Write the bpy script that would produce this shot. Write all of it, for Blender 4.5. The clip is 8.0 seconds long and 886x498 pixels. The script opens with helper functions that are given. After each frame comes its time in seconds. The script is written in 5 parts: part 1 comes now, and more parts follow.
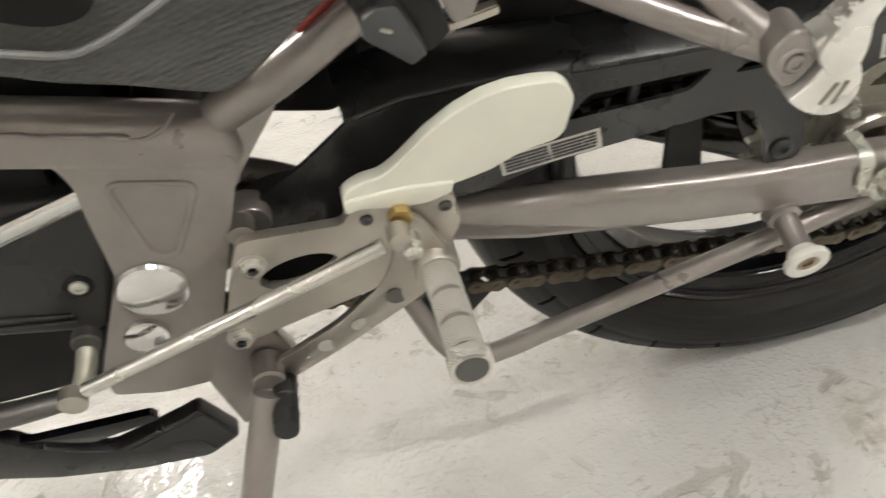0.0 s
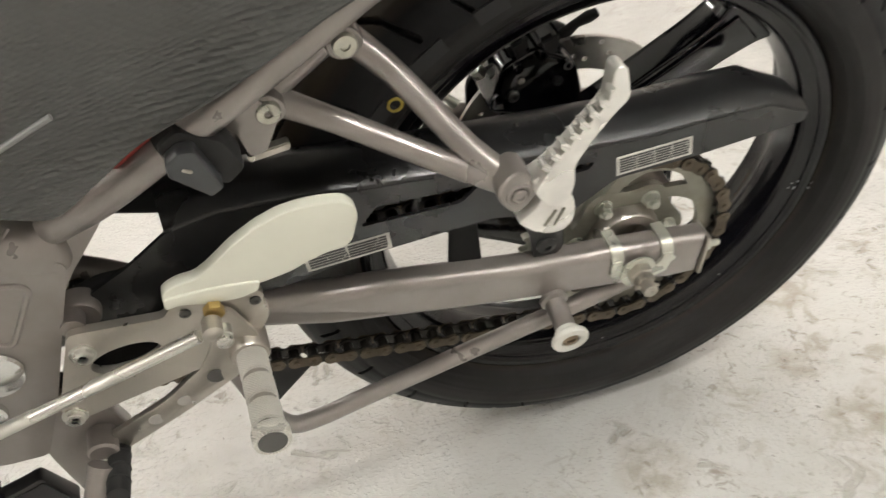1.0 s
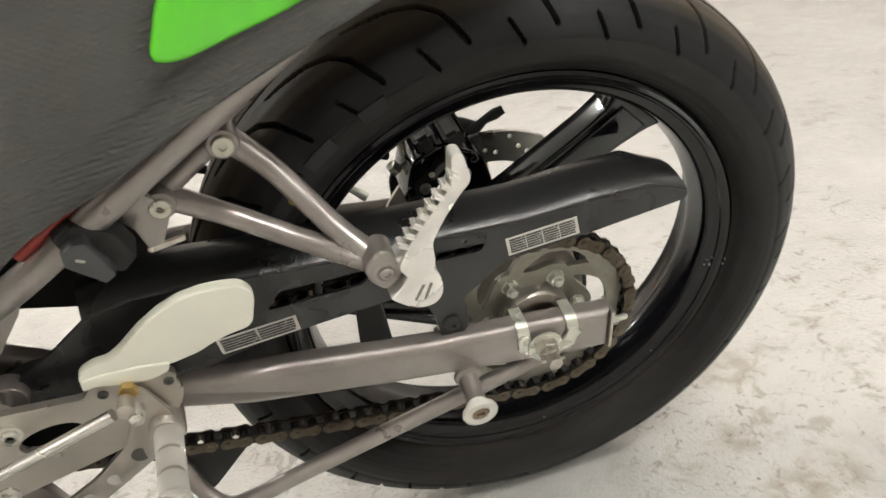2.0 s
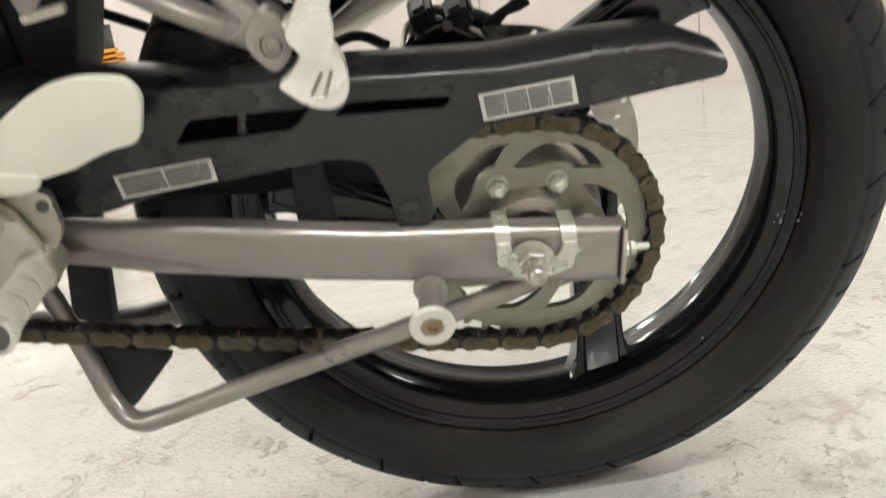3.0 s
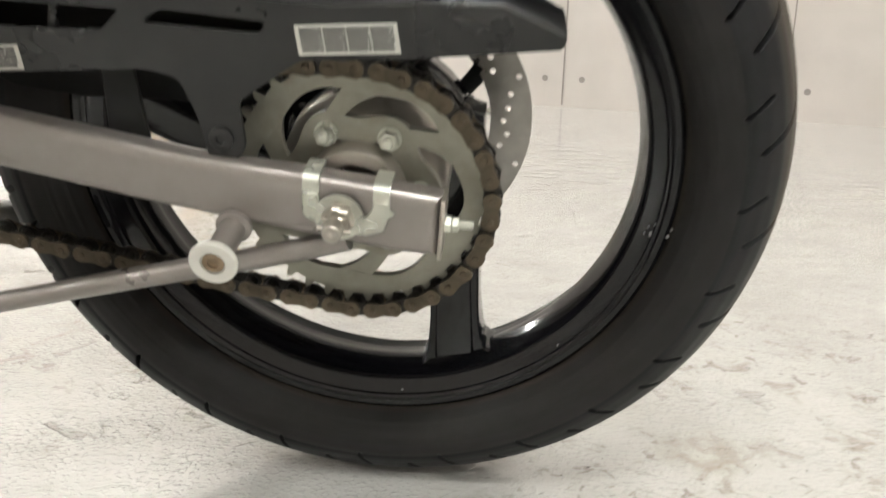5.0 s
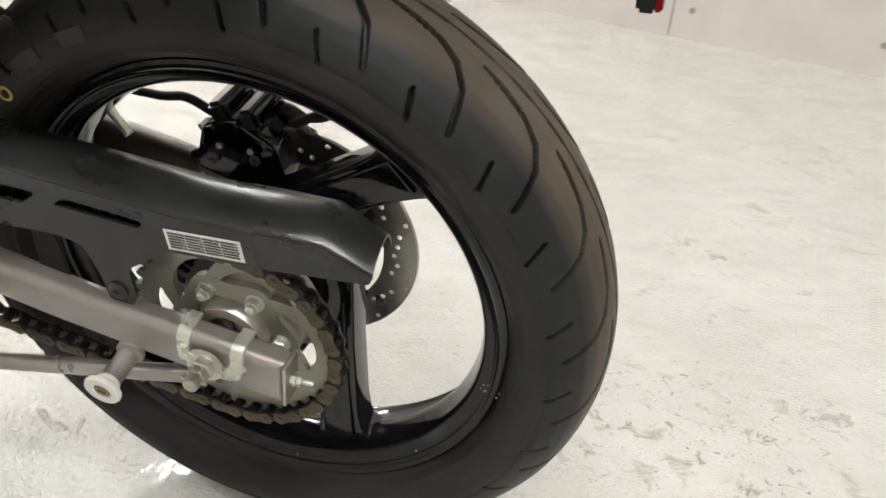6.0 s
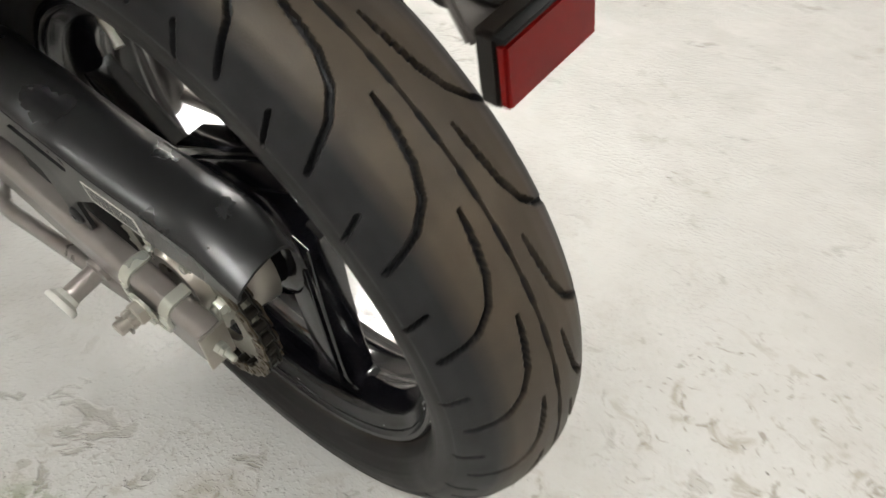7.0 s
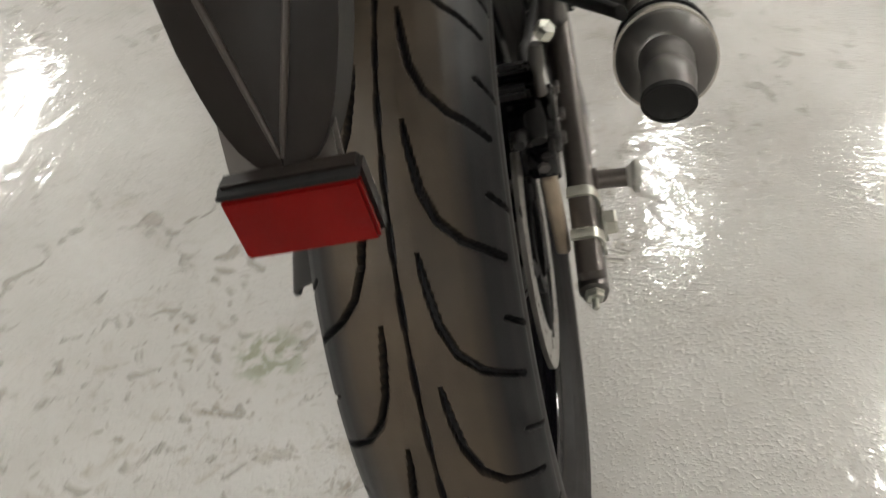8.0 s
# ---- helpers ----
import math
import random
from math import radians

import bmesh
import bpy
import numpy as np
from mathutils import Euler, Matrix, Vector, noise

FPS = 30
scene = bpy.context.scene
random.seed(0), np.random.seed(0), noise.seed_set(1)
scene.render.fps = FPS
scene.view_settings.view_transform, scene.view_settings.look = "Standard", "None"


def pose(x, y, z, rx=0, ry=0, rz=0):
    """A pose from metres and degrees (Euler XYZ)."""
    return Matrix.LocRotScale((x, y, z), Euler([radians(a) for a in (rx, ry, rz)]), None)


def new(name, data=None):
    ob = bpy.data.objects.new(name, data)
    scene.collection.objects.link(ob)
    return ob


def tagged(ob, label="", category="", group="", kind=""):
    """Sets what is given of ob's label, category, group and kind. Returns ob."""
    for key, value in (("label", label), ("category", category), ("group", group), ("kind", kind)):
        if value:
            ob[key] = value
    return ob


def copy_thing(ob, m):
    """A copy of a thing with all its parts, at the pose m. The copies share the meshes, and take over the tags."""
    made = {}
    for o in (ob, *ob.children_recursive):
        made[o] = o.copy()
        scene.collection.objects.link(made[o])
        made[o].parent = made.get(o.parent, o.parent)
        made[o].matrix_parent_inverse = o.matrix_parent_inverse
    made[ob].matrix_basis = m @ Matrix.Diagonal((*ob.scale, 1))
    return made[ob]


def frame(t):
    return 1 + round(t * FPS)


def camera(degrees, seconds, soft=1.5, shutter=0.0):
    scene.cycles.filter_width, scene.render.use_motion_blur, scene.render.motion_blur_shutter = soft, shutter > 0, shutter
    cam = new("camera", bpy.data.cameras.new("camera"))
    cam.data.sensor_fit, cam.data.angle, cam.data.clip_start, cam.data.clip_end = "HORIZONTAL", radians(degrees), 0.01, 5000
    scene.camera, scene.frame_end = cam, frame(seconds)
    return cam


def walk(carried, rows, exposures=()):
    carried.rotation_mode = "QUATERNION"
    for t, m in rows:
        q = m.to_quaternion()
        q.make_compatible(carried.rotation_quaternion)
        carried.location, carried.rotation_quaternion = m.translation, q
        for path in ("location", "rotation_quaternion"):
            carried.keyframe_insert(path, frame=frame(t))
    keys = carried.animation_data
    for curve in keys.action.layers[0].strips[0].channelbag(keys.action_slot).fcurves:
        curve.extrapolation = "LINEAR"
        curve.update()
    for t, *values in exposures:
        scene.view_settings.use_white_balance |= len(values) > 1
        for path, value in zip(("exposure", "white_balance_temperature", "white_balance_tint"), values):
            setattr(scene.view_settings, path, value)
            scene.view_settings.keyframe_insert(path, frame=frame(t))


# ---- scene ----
# ---------------------------------------------------------------- camera
cam = camera(52.20, 8.0, 1.5, 0.35)
LEAN = 14.87       # the bike leans to its left on the side stand
AXLE_Z = 0.2994    # height of the rear axle
ROWS = [
    (0.0, -0.3468, -0.6312, 0.6466, 55.85, 10.80, -9.44),
    (0.5, -0.3087, -0.6456, 0.6496, 55.99, 8.56, -13.50),
    (1.0, -0.2902, -0.7132, 0.7221, 57.58, 7.07, -15.68),
    (1.5, -0.2912, -0.7923, 0.7329, 59.90, 6.40, -19.29),
    (1.7, -0.2629, -0.8100, 0.7407, 61.61, 8.07, -18.17),
    (2.8, -0.0727, -0.7443, 0.5128, 72.86, 8.80, -3.27),
    (3.0, -0.0692, -0.7392, 0.4513, 75.14, 7.62, -2.13),
    (3.5, -0.0326, -0.7164, 0.3155, 77.93, 3.24, 2.43),
    (4.0, 0.0140, -0.6789, 0.3209, 76.90, 0.30, 2.17),
    (4.5, 0.0645, -0.6653, 0.3365, 75.10, -0.98, 2.69),
    (5.0, 0.1185, -0.6962, 0.4084, 74.93, -1.69, 5.88),
    (5.2, 0.1463, -0.7291, 0.4649, 74.70, -2.46, 6.49),
    (6.3, 0.3693, -0.6333, 0.7407, 59.89, -6.69, 21.31),
    (6.5, 0.3949, -0.5814, 0.7639, 56.60, -6.98, 25.12),
    (7.0, 0.4707, -0.3886, 0.8038, 48.71, -5.13, 39.97),
    (7.5, 0.5326, -0.1992, 0.8407, 49.19, -1.37, 63.47),
    (7.7, 0.5793, -0.1156, 0.8768, 47.76, -0.70, 76.36),
    (8.0, 0.5793, -0.0187, 0.8994, 44.12, -0.64, 91.41),
]
walk(cam, [(t, pose(*row)) for t, *row in ROWS], [(0.0, 0.32, 6560, 7), (1.7, 0.26, 6560, 7), (3.0, 0.43, 6500, 6), (5.2, 0.40, 6420, 5), (6.5, 0.30, 6300, 5), (7.0, 0.19, 6350, 6), (7.5, 0.00, 6500, 8), (8.0, -0.27, 6530, 7)])

# ---------------------------------------------------------------- world and light
world = bpy.data.worlds.new("world")
scene.world = world
world.use_nodes = True
world.node_tree.nodes["Background"].inputs[0].default_value = (0.9, 0.95, 1.0, 1)
world.node_tree.nodes["Background"].inputs[1].default_value = 0.02


# ---------------------------------------------------------------- materials
def mat(name, base, rough=0.5, metal=0.0, vary=0.12, scale=30.0, bump=0.0, bump_scale=200.0, rough_vary=0.1, coat=0.0,
        second=None, second_scale=4.0, second_amount=0.3, spec=0.5):
    m = bpy.data.materials.new(name)
    m.use_nodes = True
    nt = m.node_tree
    n, l = nt.nodes, nt.links
    b = n["Principled BSDF"]
    b.inputs["Metallic"].default_value = metal
    b.inputs["Specular IOR Level"].default_value = spec
    if coat:
        b.inputs["Coat Weight"].default_value = coat
        b.inputs["Coat Roughness"].default_value = 0.12
    tc = n.new("ShaderNodeTexCoord")
    nz = n.new("ShaderNodeTexNoise")
    nz.inputs["Scale"].default_value, nz.inputs["Detail"].default_value = scale, 6
    l.new(tc.outputs["Object"], nz.inputs["Vector"])
    ramp = n.new("ShaderNodeMapRange")
    ramp.inputs[1].default_value, ramp.inputs[2].default_value = 0.3, 0.7
    ramp.inputs[3].default_value, ramp.inputs[4].default_value = 1 - vary, 1 + vary
    l.new(nz.outputs["Fac"], ramp.inputs[0])
    mul = n.new("ShaderNodeVectorMath")
    mul.operation = "SCALE"
    mul.inputs[0].default_value = base
    l.new(ramp.outputs[0], mul.inputs["Scale"])
    colour = mul.outputs[0]
    if second:
        nz2 = n.new("ShaderNodeTexNoise")
        nz2.inputs["Scale"].default_value, nz2.inputs["Detail"].default_value = second_scale, 8
        nz2.inputs["Roughness"].default_value = 0.65
        l.new(tc.outputs["Object"], nz2.inputs["Vector"])
        r2 = n.new("ShaderNodeMapRange")
        r2.inputs[1].default_value, r2.inputs[2].default_value = 0.5, 0.68
        r2.inputs[3].default_value, r2.inputs[4].default_value = 0, second_amount
        l.new(nz2.outputs["Fac"], r2.inputs[0])
        mix = n.new("ShaderNodeMix")
        mix.data_type = "RGBA"
        l.new(r2.outputs[0], mix.inputs[0])
        l.new(colour, mix.inputs[6])
        mix.inputs[7].default_value = (*second, 1)
        colour = mix.outputs[2]
    l.new(colour, b.inputs["Base Color"])
    rr = n.new("ShaderNodeMapRange")
    rr.inputs[1].default_value, rr.inputs[2].default_value = 0.3, 0.7
    rr.inputs[3].default_value, rr.inputs[4].default_value = max(0.02, rough - rough_vary), min(1, rough + rough_vary)
    nz3 = n.new("ShaderNodeTexNoise")
    nz3.inputs["Scale"].default_value, nz3.inputs["Detail"].default_value = scale * 0.35, 5
    l.new(tc.outputs["Object"], nz3.inputs["Vector"])
    l.new(nz3.outputs["Fac"], rr.inputs[0])
    l.new(rr.outputs[0], b.inputs["Roughness"])
    if bump:
        nb = n.new("ShaderNodeTexNoise")
        nb.inputs["Scale"].default_value, nb.inputs["Detail"].default_value = bump_scale, 3
        l.new(tc.outputs["Object"], nb.inputs["Vector"])
        bp = n.new("ShaderNodeBump")
        bp.inputs["Strength"].default_value, bp.inputs["Distance"].default_value = bump, 0.001
        l.new(nb.outputs["Fac"], bp.inputs["Height"])
        l.new(bp.outputs[0], b.inputs["Normal"])
    return m


FRAME_PAINT = mat("warm_grey_metallic_paint", (0.278, 0.250, 0.236), 0.32, 0.5, 0.05, 60, 0.04, 900, 0.05, coat=0.8, second=(0.22, 0.19, 0.17), second_scale=14, second_amount=0.25)
# darker than FRAME_PAINT, for the right-hand arm and its spool stalk
DARK_PAINT = mat("dark_grey_metallic_paint", (0.125, 0.110, 0.100), 0.38, 0.5, 0.1, 60, 0.05, 900, 0.06, coat=0.3, second=(0.06, 0.05, 0.045), second_scale=18, second_amount=0.4)


def rubber_mat():
    """Black rubber with a worn, dusty brown running band."""
    m = mat("tyre_rubber", (0.0135, 0.0135, 0.0145), 0.52, 0, 0.15, 40, 0.12, 700, 0.08, spec=0.20)
    n, l = m.node_tree.nodes, m.node_tree.links
    b = n["Principled BSDF"]
    old = b.inputs["Base Color"].links[0].from_socket
    band = n.new("ShaderNodeAttribute")
    band.attribute_name = "wear"
    nz = n.new("ShaderNodeTexNoise")
    nz.inputs["Scale"].default_value, nz.inputs["Detail"].default_value = 14, 8
    l.new(n["Texture Coordinate"].outputs["Object"], nz.inputs["Vector"])
    k = n.new("ShaderNodeMapRange")
    for i, v in enumerate((0.3, 0.7, 0.45, 1.0)):
        k.inputs[i + 1].default_value = v
    l.new(nz.outputs["Fac"], k.inputs[0])
    mu = n.new("ShaderNodeMath")
    mu.operation = "MULTIPLY"
    l.new(band.outputs["Fac"], mu.inputs[0])
    l.new(k.outputs[0], mu.inputs[1])
    mx = n.new("ShaderNodeMix")
    mx.data_type = "RGBA"
    l.new(mu.outputs[0], mx.inputs[0])
    l.new(old, mx.inputs[6])
    mx.inputs[7].default_value = (0.074, 0.057, 0.040, 1)
    l.new(mx.outputs[2], b.inputs["Base Color"])
    return m


RUBBER = rubber_mat()
RUBBER_MARK = mat("raised_sidewall_rubber", (0.022, 0.022, 0.023), 0.5, 0, 0.1, 40, 0.05, 700, 0.05, spec=0.3)
YELLOW_MARK = mat("yellow_paint_mark", (0.42, 0.33, 0.06), 0.5, 0, 0.15, 200)
OLIVE = mat("olive_green_paint", (0.16, 0.17, 0.08), 0.5, 0, 0.12, 20)
GLOSS_BLACK = mat("gloss_black_paint", (0.0035, 0.0035, 0.005), 0.10, 0, 0.1, 30, 0.04, 160, 0.03, spec=0.5)
RIM_BLACK = mat("gloss_black_rim_paint", (0.0045, 0.0045, 0.006), 0.12, 0, 0.1, 30, 0.05, 160, 0.03, spec=0.42)
BLACK_PLASTIC = mat("black_plastic", (0.0140, 0.0140, 0.0145), 0.29, 0, 0.15, 40, 0.05, 900, 0.06, second=(0.022, 0.021, 0.020), second_scale=20, second_amount=0.2, spec=0.5)
MATT_BLACK = mat("matt_black", (0.005, 0.005, 0.005), 0.6, 0, 0.15, 40, 0.08, 600, spec=0.25)
SOFT_BLACK = mat("soft_black_rubber", (0.016, 0.016, 0.016), 0.75, 0, 0.1, 40, 0.1, 800)
ALU = mat("bare_aluminium", (0.50, 0.468, 0.420), 0.33, 0.82, 0.1, 50, 0.05, 500, 0.08, second=(0.38, 0.36, 0.31), second_scale=25, second_amount=0.4)
ALU_BRIGHT = mat("bright_aluminium", (0.86, 0.845, 0.81), 0.27, 0.6, 0.08, 60, 0.03, 600, 0.06)
ZINC = mat("zinc_plate", (0.60, 0.61, 0.545), 0.32, 0.65, 0.12, 60, 0.08, 500, 0.1, second=(0.42, 0.40, 0.33), second_scale=30, second_amount=0.4)
STEEL = mat("sprocket_steel", (0.30, 0.292, 0.248), 0.44, 0.6, 0.12, 60, 0.1, 500, 0.1, second=(0.22, 0.20, 0.16), second_scale=28, second_amount=0.5)
CHAIN_MAT = mat("greasy_chain_steel", (0.110, 0.088, 0.060), 0.40, 0.6, 0.45, 120, 0.25, 600, 0.15, second=(0.05, 0.04, 0.03), second_scale=60, second_amount=0.6)
# inner links near-black: the dark gaps between plates are put into the colour
CHAIN_DARK = mat("shaded_inner_link", (0.020, 0.017, 0.013), 0.42, 0.3, 0.3, 120, 0.25, 600, 0.15)
ROD_MAT = mat("plated_rod", (0.70, 0.69, 0.65), 0.26, 0.92, 0.1, 60, 0.03, 400, 0.08, second=(0.45, 0.43, 0.38), second_scale=30, second_amount=0.4)
BOLT_RUST = mat("tarnished_bolt", (0.34, 0.26, 0.18), 0.4, 0.7, 0.2, 120)
CHROME = mat("polished_chrome", (0.78, 0.78, 0.77), 0.12, 1.0, 0.06, 40, 0.0, 1, 0.05)
IVORY = mat("ivory_plastic", (0.74, 0.74, 0.64), 0.34, 0, 0.04, 20, 0.03, 300, 0.08, second=(0.62, 0.61, 0.50), second_scale=9, second_amount=0.4)
WHITE_NYLON = mat("white_nylon", (0.72, 0.71, 0.66), 0.4, 0, 0.05, 40, 0.03, 400, 0.08)
LABEL_WHITE = mat("label_silver_white", (0.62, 0.61, 0.57), 0.4, 0, 0.04, 60, 0, 1)
LABEL_INK = mat("label_ink", (0.05, 0.05, 0.05), 0.5, 0, 0.1, 60)
BRASS = mat("brass", (0.60, 0.44, 0.18), 0.32, 0.9, 0.1, 60)
RED_LENS = mat("red_reflector_plastic", (0.145, 0.0035, 0.003), 0.20, 0, 0.12, 30, 0.25, 420, 0.04, spec=0.10)
AMBER_WIRE = mat("red_wire_sleeve", (0.26, 0.020, 0.012), 0.45, 0, 0.1, 40)
GREEN_PAINT = mat("lime_green_paint", (0.10, 0.55, 0.02), 0.22, 0, 0.04, 20, 0, 1, 0.04, coat=0.5)
FENDER_MAT = mat("brownish_black_plastic", (0.0085, 0.0064, 0.0052), 0.42, 0, 0.15, 30, 0.08, 500, 0.08, second=(0.022, 0.017, 0.013), second_scale=14, second_amount=0.35, spec=0.2)
ORANGE = mat("orange_paint", (0.75, 0.30, 0.03), 0.4, 0, 0.08, 30)
COPPER = mat("copper_tint", (0.30, 0.16, 0.08), 0.4, 0.4, 0.1, 30)
EXHAUST_STEEL = mat("brushed_stainless", (0.60, 0.575, 0.53), 0.3, 1.0, 0.1, 40, 0.05, 300, 0.08)
DISC_STEEL = mat("worn_disc_steel", (0.40, 0.385, 0.36), 0.32, 0.95, 0.12, 60, 0.05, 300, 0.08)
DARK_STEEL = mat("heat_dark_steel", (0.13, 0.125, 0.12), 0.38, 0.8, 0.15, 40, 0.05, 300, 0.08)
LAMP_HOUSING = mat("white_lamp_housing", (0.8, 0.8, 0.8), 0.5)
CHIP_MAT = mat("bare_metal_chip", (0.30, 0.30, 0.31), 0.4, 0.5)


def glow(name, colour, strength):
    m = bpy.data.materials.new(name)
    m.use_nodes = True
    b = m.node_tree.nodes["Principled BSDF"]
    b.inputs["Base Color"].default_value = (*colour, 1)
    b.inputs["Emission Color"].default_value = (*colour, 1)
    b.inputs["Emission Strength"].default_value = strength
    return m


TUBE_LIGHT = glow("fluorescent_tube", (1.0, 0.965, 0.925), 195.0)


def knurl_mat():
    m = mat("knurled_aluminium", (0.90, 0.87, 0.81), 0.32, 0.35, 0.08, 60)
    nt = m.node_tree
    n, l = nt.nodes, nt.links
    b = n["Principled BSDF"]
    tc = n["Texture Coordinate"]
    hs = []
    for turn in (45, -45):
        mp = n.new("ShaderNodeMapping")
        mp.inputs["Rotation"].default_value = (0, 0, radians(turn))
        w = n.new("ShaderNodeTexWave")
        w.inputs["Scale"].default_value = 180
        l.new(tc.outputs["UV"], mp.inputs[0])
        l.new(mp.outputs[0], w.inputs[0])
        hs.append(w.outputs["Fac"])
    mn = n.new("ShaderNodeMath")
    mn.operation = "MINIMUM"
    l.new(hs[0], mn.inputs[0])
    l.new(hs[1], mn.inputs[1])
    bp = n.new("ShaderNodeBump")
    bp.inputs["Strength"].default_value, bp.inputs["Distance"].default_value = 1.0, 0.0014
    l.new(mn.outputs[0], bp.inputs["Height"])
    old = b.inputs["Base Color"].links[0].from_socket
    # the facets' shading is painted: the colour darkens in the knurl's grooves
    groove_shade = n.new("ShaderNodeMapRange")
    for i, v in enumerate((0.02, 0.35, 0.28, 0.0)):
        groove_shade.inputs[i + 1].default_value = v
    l.new(mn.outputs[0], groove_shade.inputs[0])
    mx = n.new("ShaderNodeMix")
    mx.data_type = "RGBA"
    l.new(groove_shade.outputs[0], mx.inputs[0])
    l.new(old, mx.inputs[6])
    mx.inputs[7].default_value = (0.16, 0.145, 0.12, 1)
    l.new(mx.outputs[2], b.inputs["Base Color"])
    l.new(bp.outputs[0], b.inputs["Normal"])
    return m


KNURL = knurl_mat()


def grained_panel():
    """Dark grey plastic with a coarse moulded weave."""
    m = mat("grained_dark_plastic", (0.070, 0.070, 0.067), 0.40, 0, 0.06, 8, 0, 1, 0.05, second=(0.050, 0.050, 0.047), second_scale=6, second_amount=0.6, spec=0.4)
    nt = m.node_tree
    n, l = nt.nodes, nt.links
    tc = n["Texture Coordinate"]
    mp = n.new("ShaderNodeMapping")
    mp.inputs["Rotation"].default_value = (0, radians(28), 0)
    mp.inputs["Scale"].default_value = (150, 150, 420)
    v = n.new("ShaderNodeTexVoronoi")
    v.inputs["Scale"].default_value = 1.0
    v.inputs["Randomness"].default_value = 0.3
    l.new(tc.outputs["Object"], mp.inputs[0])
    l.new(mp.outputs[0], v.inputs["Vector"])
    bp = n.new("ShaderNodeBump")
    bp.inputs["Strength"].default_value, bp.inputs["Distance"].default_value = 0.8, 0.0011
    l.new(v.outputs["Distance"], bp.inputs["Height"])
    l.new(bp.outputs[0], n["Principled BSDF"].inputs["Normal"])
    return m


GRAINED = grained_panel()


def floor_mat():
    """Worn, sealed pale concrete: grey-white coat with brown scuffs, pits and trowel ripples."""
    m = bpy.data.materials.new("sealed_concrete")
    m.use_nodes = True
    nt = m.node_tree
    n, l = nt.nodes, nt.links
    b = n["Principled BSDF"]
    tc = n.new("ShaderNodeTexCoord")

    def noise_of(scale, detail, rough=0.6, dist=0.0):
        z = n.new("ShaderNodeTexNoise")
        z.inputs["Scale"].default_value, z.inputs["Detail"].default_value = scale, detail
        z.inputs["Roughness"].default_value, z.inputs["Distortion"].default_value = rough, dist
        l.new(tc.outputs["Object"], z.inputs["Vector"])
        return z.outputs["Fac"]

    def span(src, a, c, lo, hi):
        r = n.new("ShaderNodeMapRange")
        for i, v in enumerate((a, c, lo, hi)):
            r.inputs[i + 1].default_value = v
        l.new(src, r.inputs[0])
        return r.outputs[0]

    def blend(fac, a, c):
        x = n.new("ShaderNodeMix")
        x.data_type = "RGBA"
        l.new(fac, x.inputs[0])
        for i, v in ((6, a), (7, c)):
            if isinstance(v, tuple):
                x.inputs[i].default_value = (*v, 1)
            else:
                l.new(v, x.inputs[i])
        return x.outputs[2]

    def times(a, c):
        x = n.new("ShaderNodeMath")
        x.operation = "MULTIPLY"
        l.new(a, x.inputs[0])
        l.new(c, x.inputs[1])
        return x.outputs[0]

    def near(x, y, r):
        d = n.new("ShaderNodeVectorMath")
        d.operation = "DISTANCE"
        l.new(tc.outputs["Object"], d.inputs[0])
        d.inputs[1].default_value = (x, y, 0)
        return span(d.outputs["Value"], r * 0.5, r, 1, 0)

    def either(a, c):
        x = n.new("ShaderNodeMath")
        x.operation = "MAXIMUM"
        l.new(a, x.inputs[0])
        l.new(c, x.inputs[1])
        return x.outputs[0]

    # pale coat with soft grey clouds
    col = blend(span(noise_of(2.6, 6), 0.35, 0.65, 0, 1), (0.575, 0.567, 0.546), (0.645, 0.637, 0.618))
    col = blend(span(noise_of(7.5, 7, 0.62), 0.50, 0.72, 0, 0.42), col, (0.485, 0.468, 0.435))
    col = blend(span(noise_of(31, 7, 0.7), 0.52, 0.74, 0, 0.30), col, (0.47, 0.445, 0.40))
    # where the coat is trodden: brown blotches, shoe marks, a few dark specks
    zone = span(noise_of(1.9, 4), 0.50, 0.62, 0.05, 0.8)
    for spot in TRODDEN:
        zone = either(zone, near(*spot))
    blotch = times(zone, span(noise_of(19, 7, 0.66, 0.9), 0.56, 0.66, 0, 0.58))
    col = blend(blotch, col, (0.335, 0.285, 0.215))
    small = times(zone, span(noise_of(47, 6, 0.62, 1.1), 0.595, 0.655, 0, 0.62))
    col = blend(small, col, (0.235, 0.195, 0.145))
    for spot in SHOE_MARKS:
        mark = times(near(*spot), span(noise_of(36, 5, 0.6, 0.6), 0.40, 0.58, 0.10, 0.62))
        col = blend(mark, col, (0.36, 0.315, 0.245))
    # dents; the shade in their hollows is also put into the colour, grey-brown
    dent_zone = either(span(noise_of(3.1, 3), 0.52, 0.62, 0.0, 0.8), near(*DENTED))
    dent = times(dent_zone, span(noise_of(21, 5, 0.6, 0.9), 0.585, 0.64, 0, 1.0))
    col = blend(span(dent, 0, 1, 0, 0.62), col, (0.30, 0.270, 0.220))
    pale = span(noise_of(41, 6, 0.7), 0.62, 0.72, 0, 0.4)
    col = blend(pale, col, (0.70, 0.69, 0.665))
    speck = times(zone, span(noise_of(88, 4, 0.6), 0.675, 0.70, 0, 0.85))
    col = blend(speck, col, (0.11, 0.09, 0.07))
    moss = times(near(*MOSS), span(noise_of(38, 5, 0.6, 0.4), 0.46, 0.53, 0, 0.8))
    col = blend(moss, col, (0.29, 0.31, 0.21))
    l.new(col, b.inputs["Base Color"])
    l.new(span(noise_of(9, 6), 0.35, 0.65, 0.06, 0.13), b.inputs["Roughness"])
    b.inputs["Specular IOR Level"].default_value = 0.75
    b.inputs["Coat Weight"].default_value, b.inputs["Coat Roughness"].default_value = 0.9, 0.03
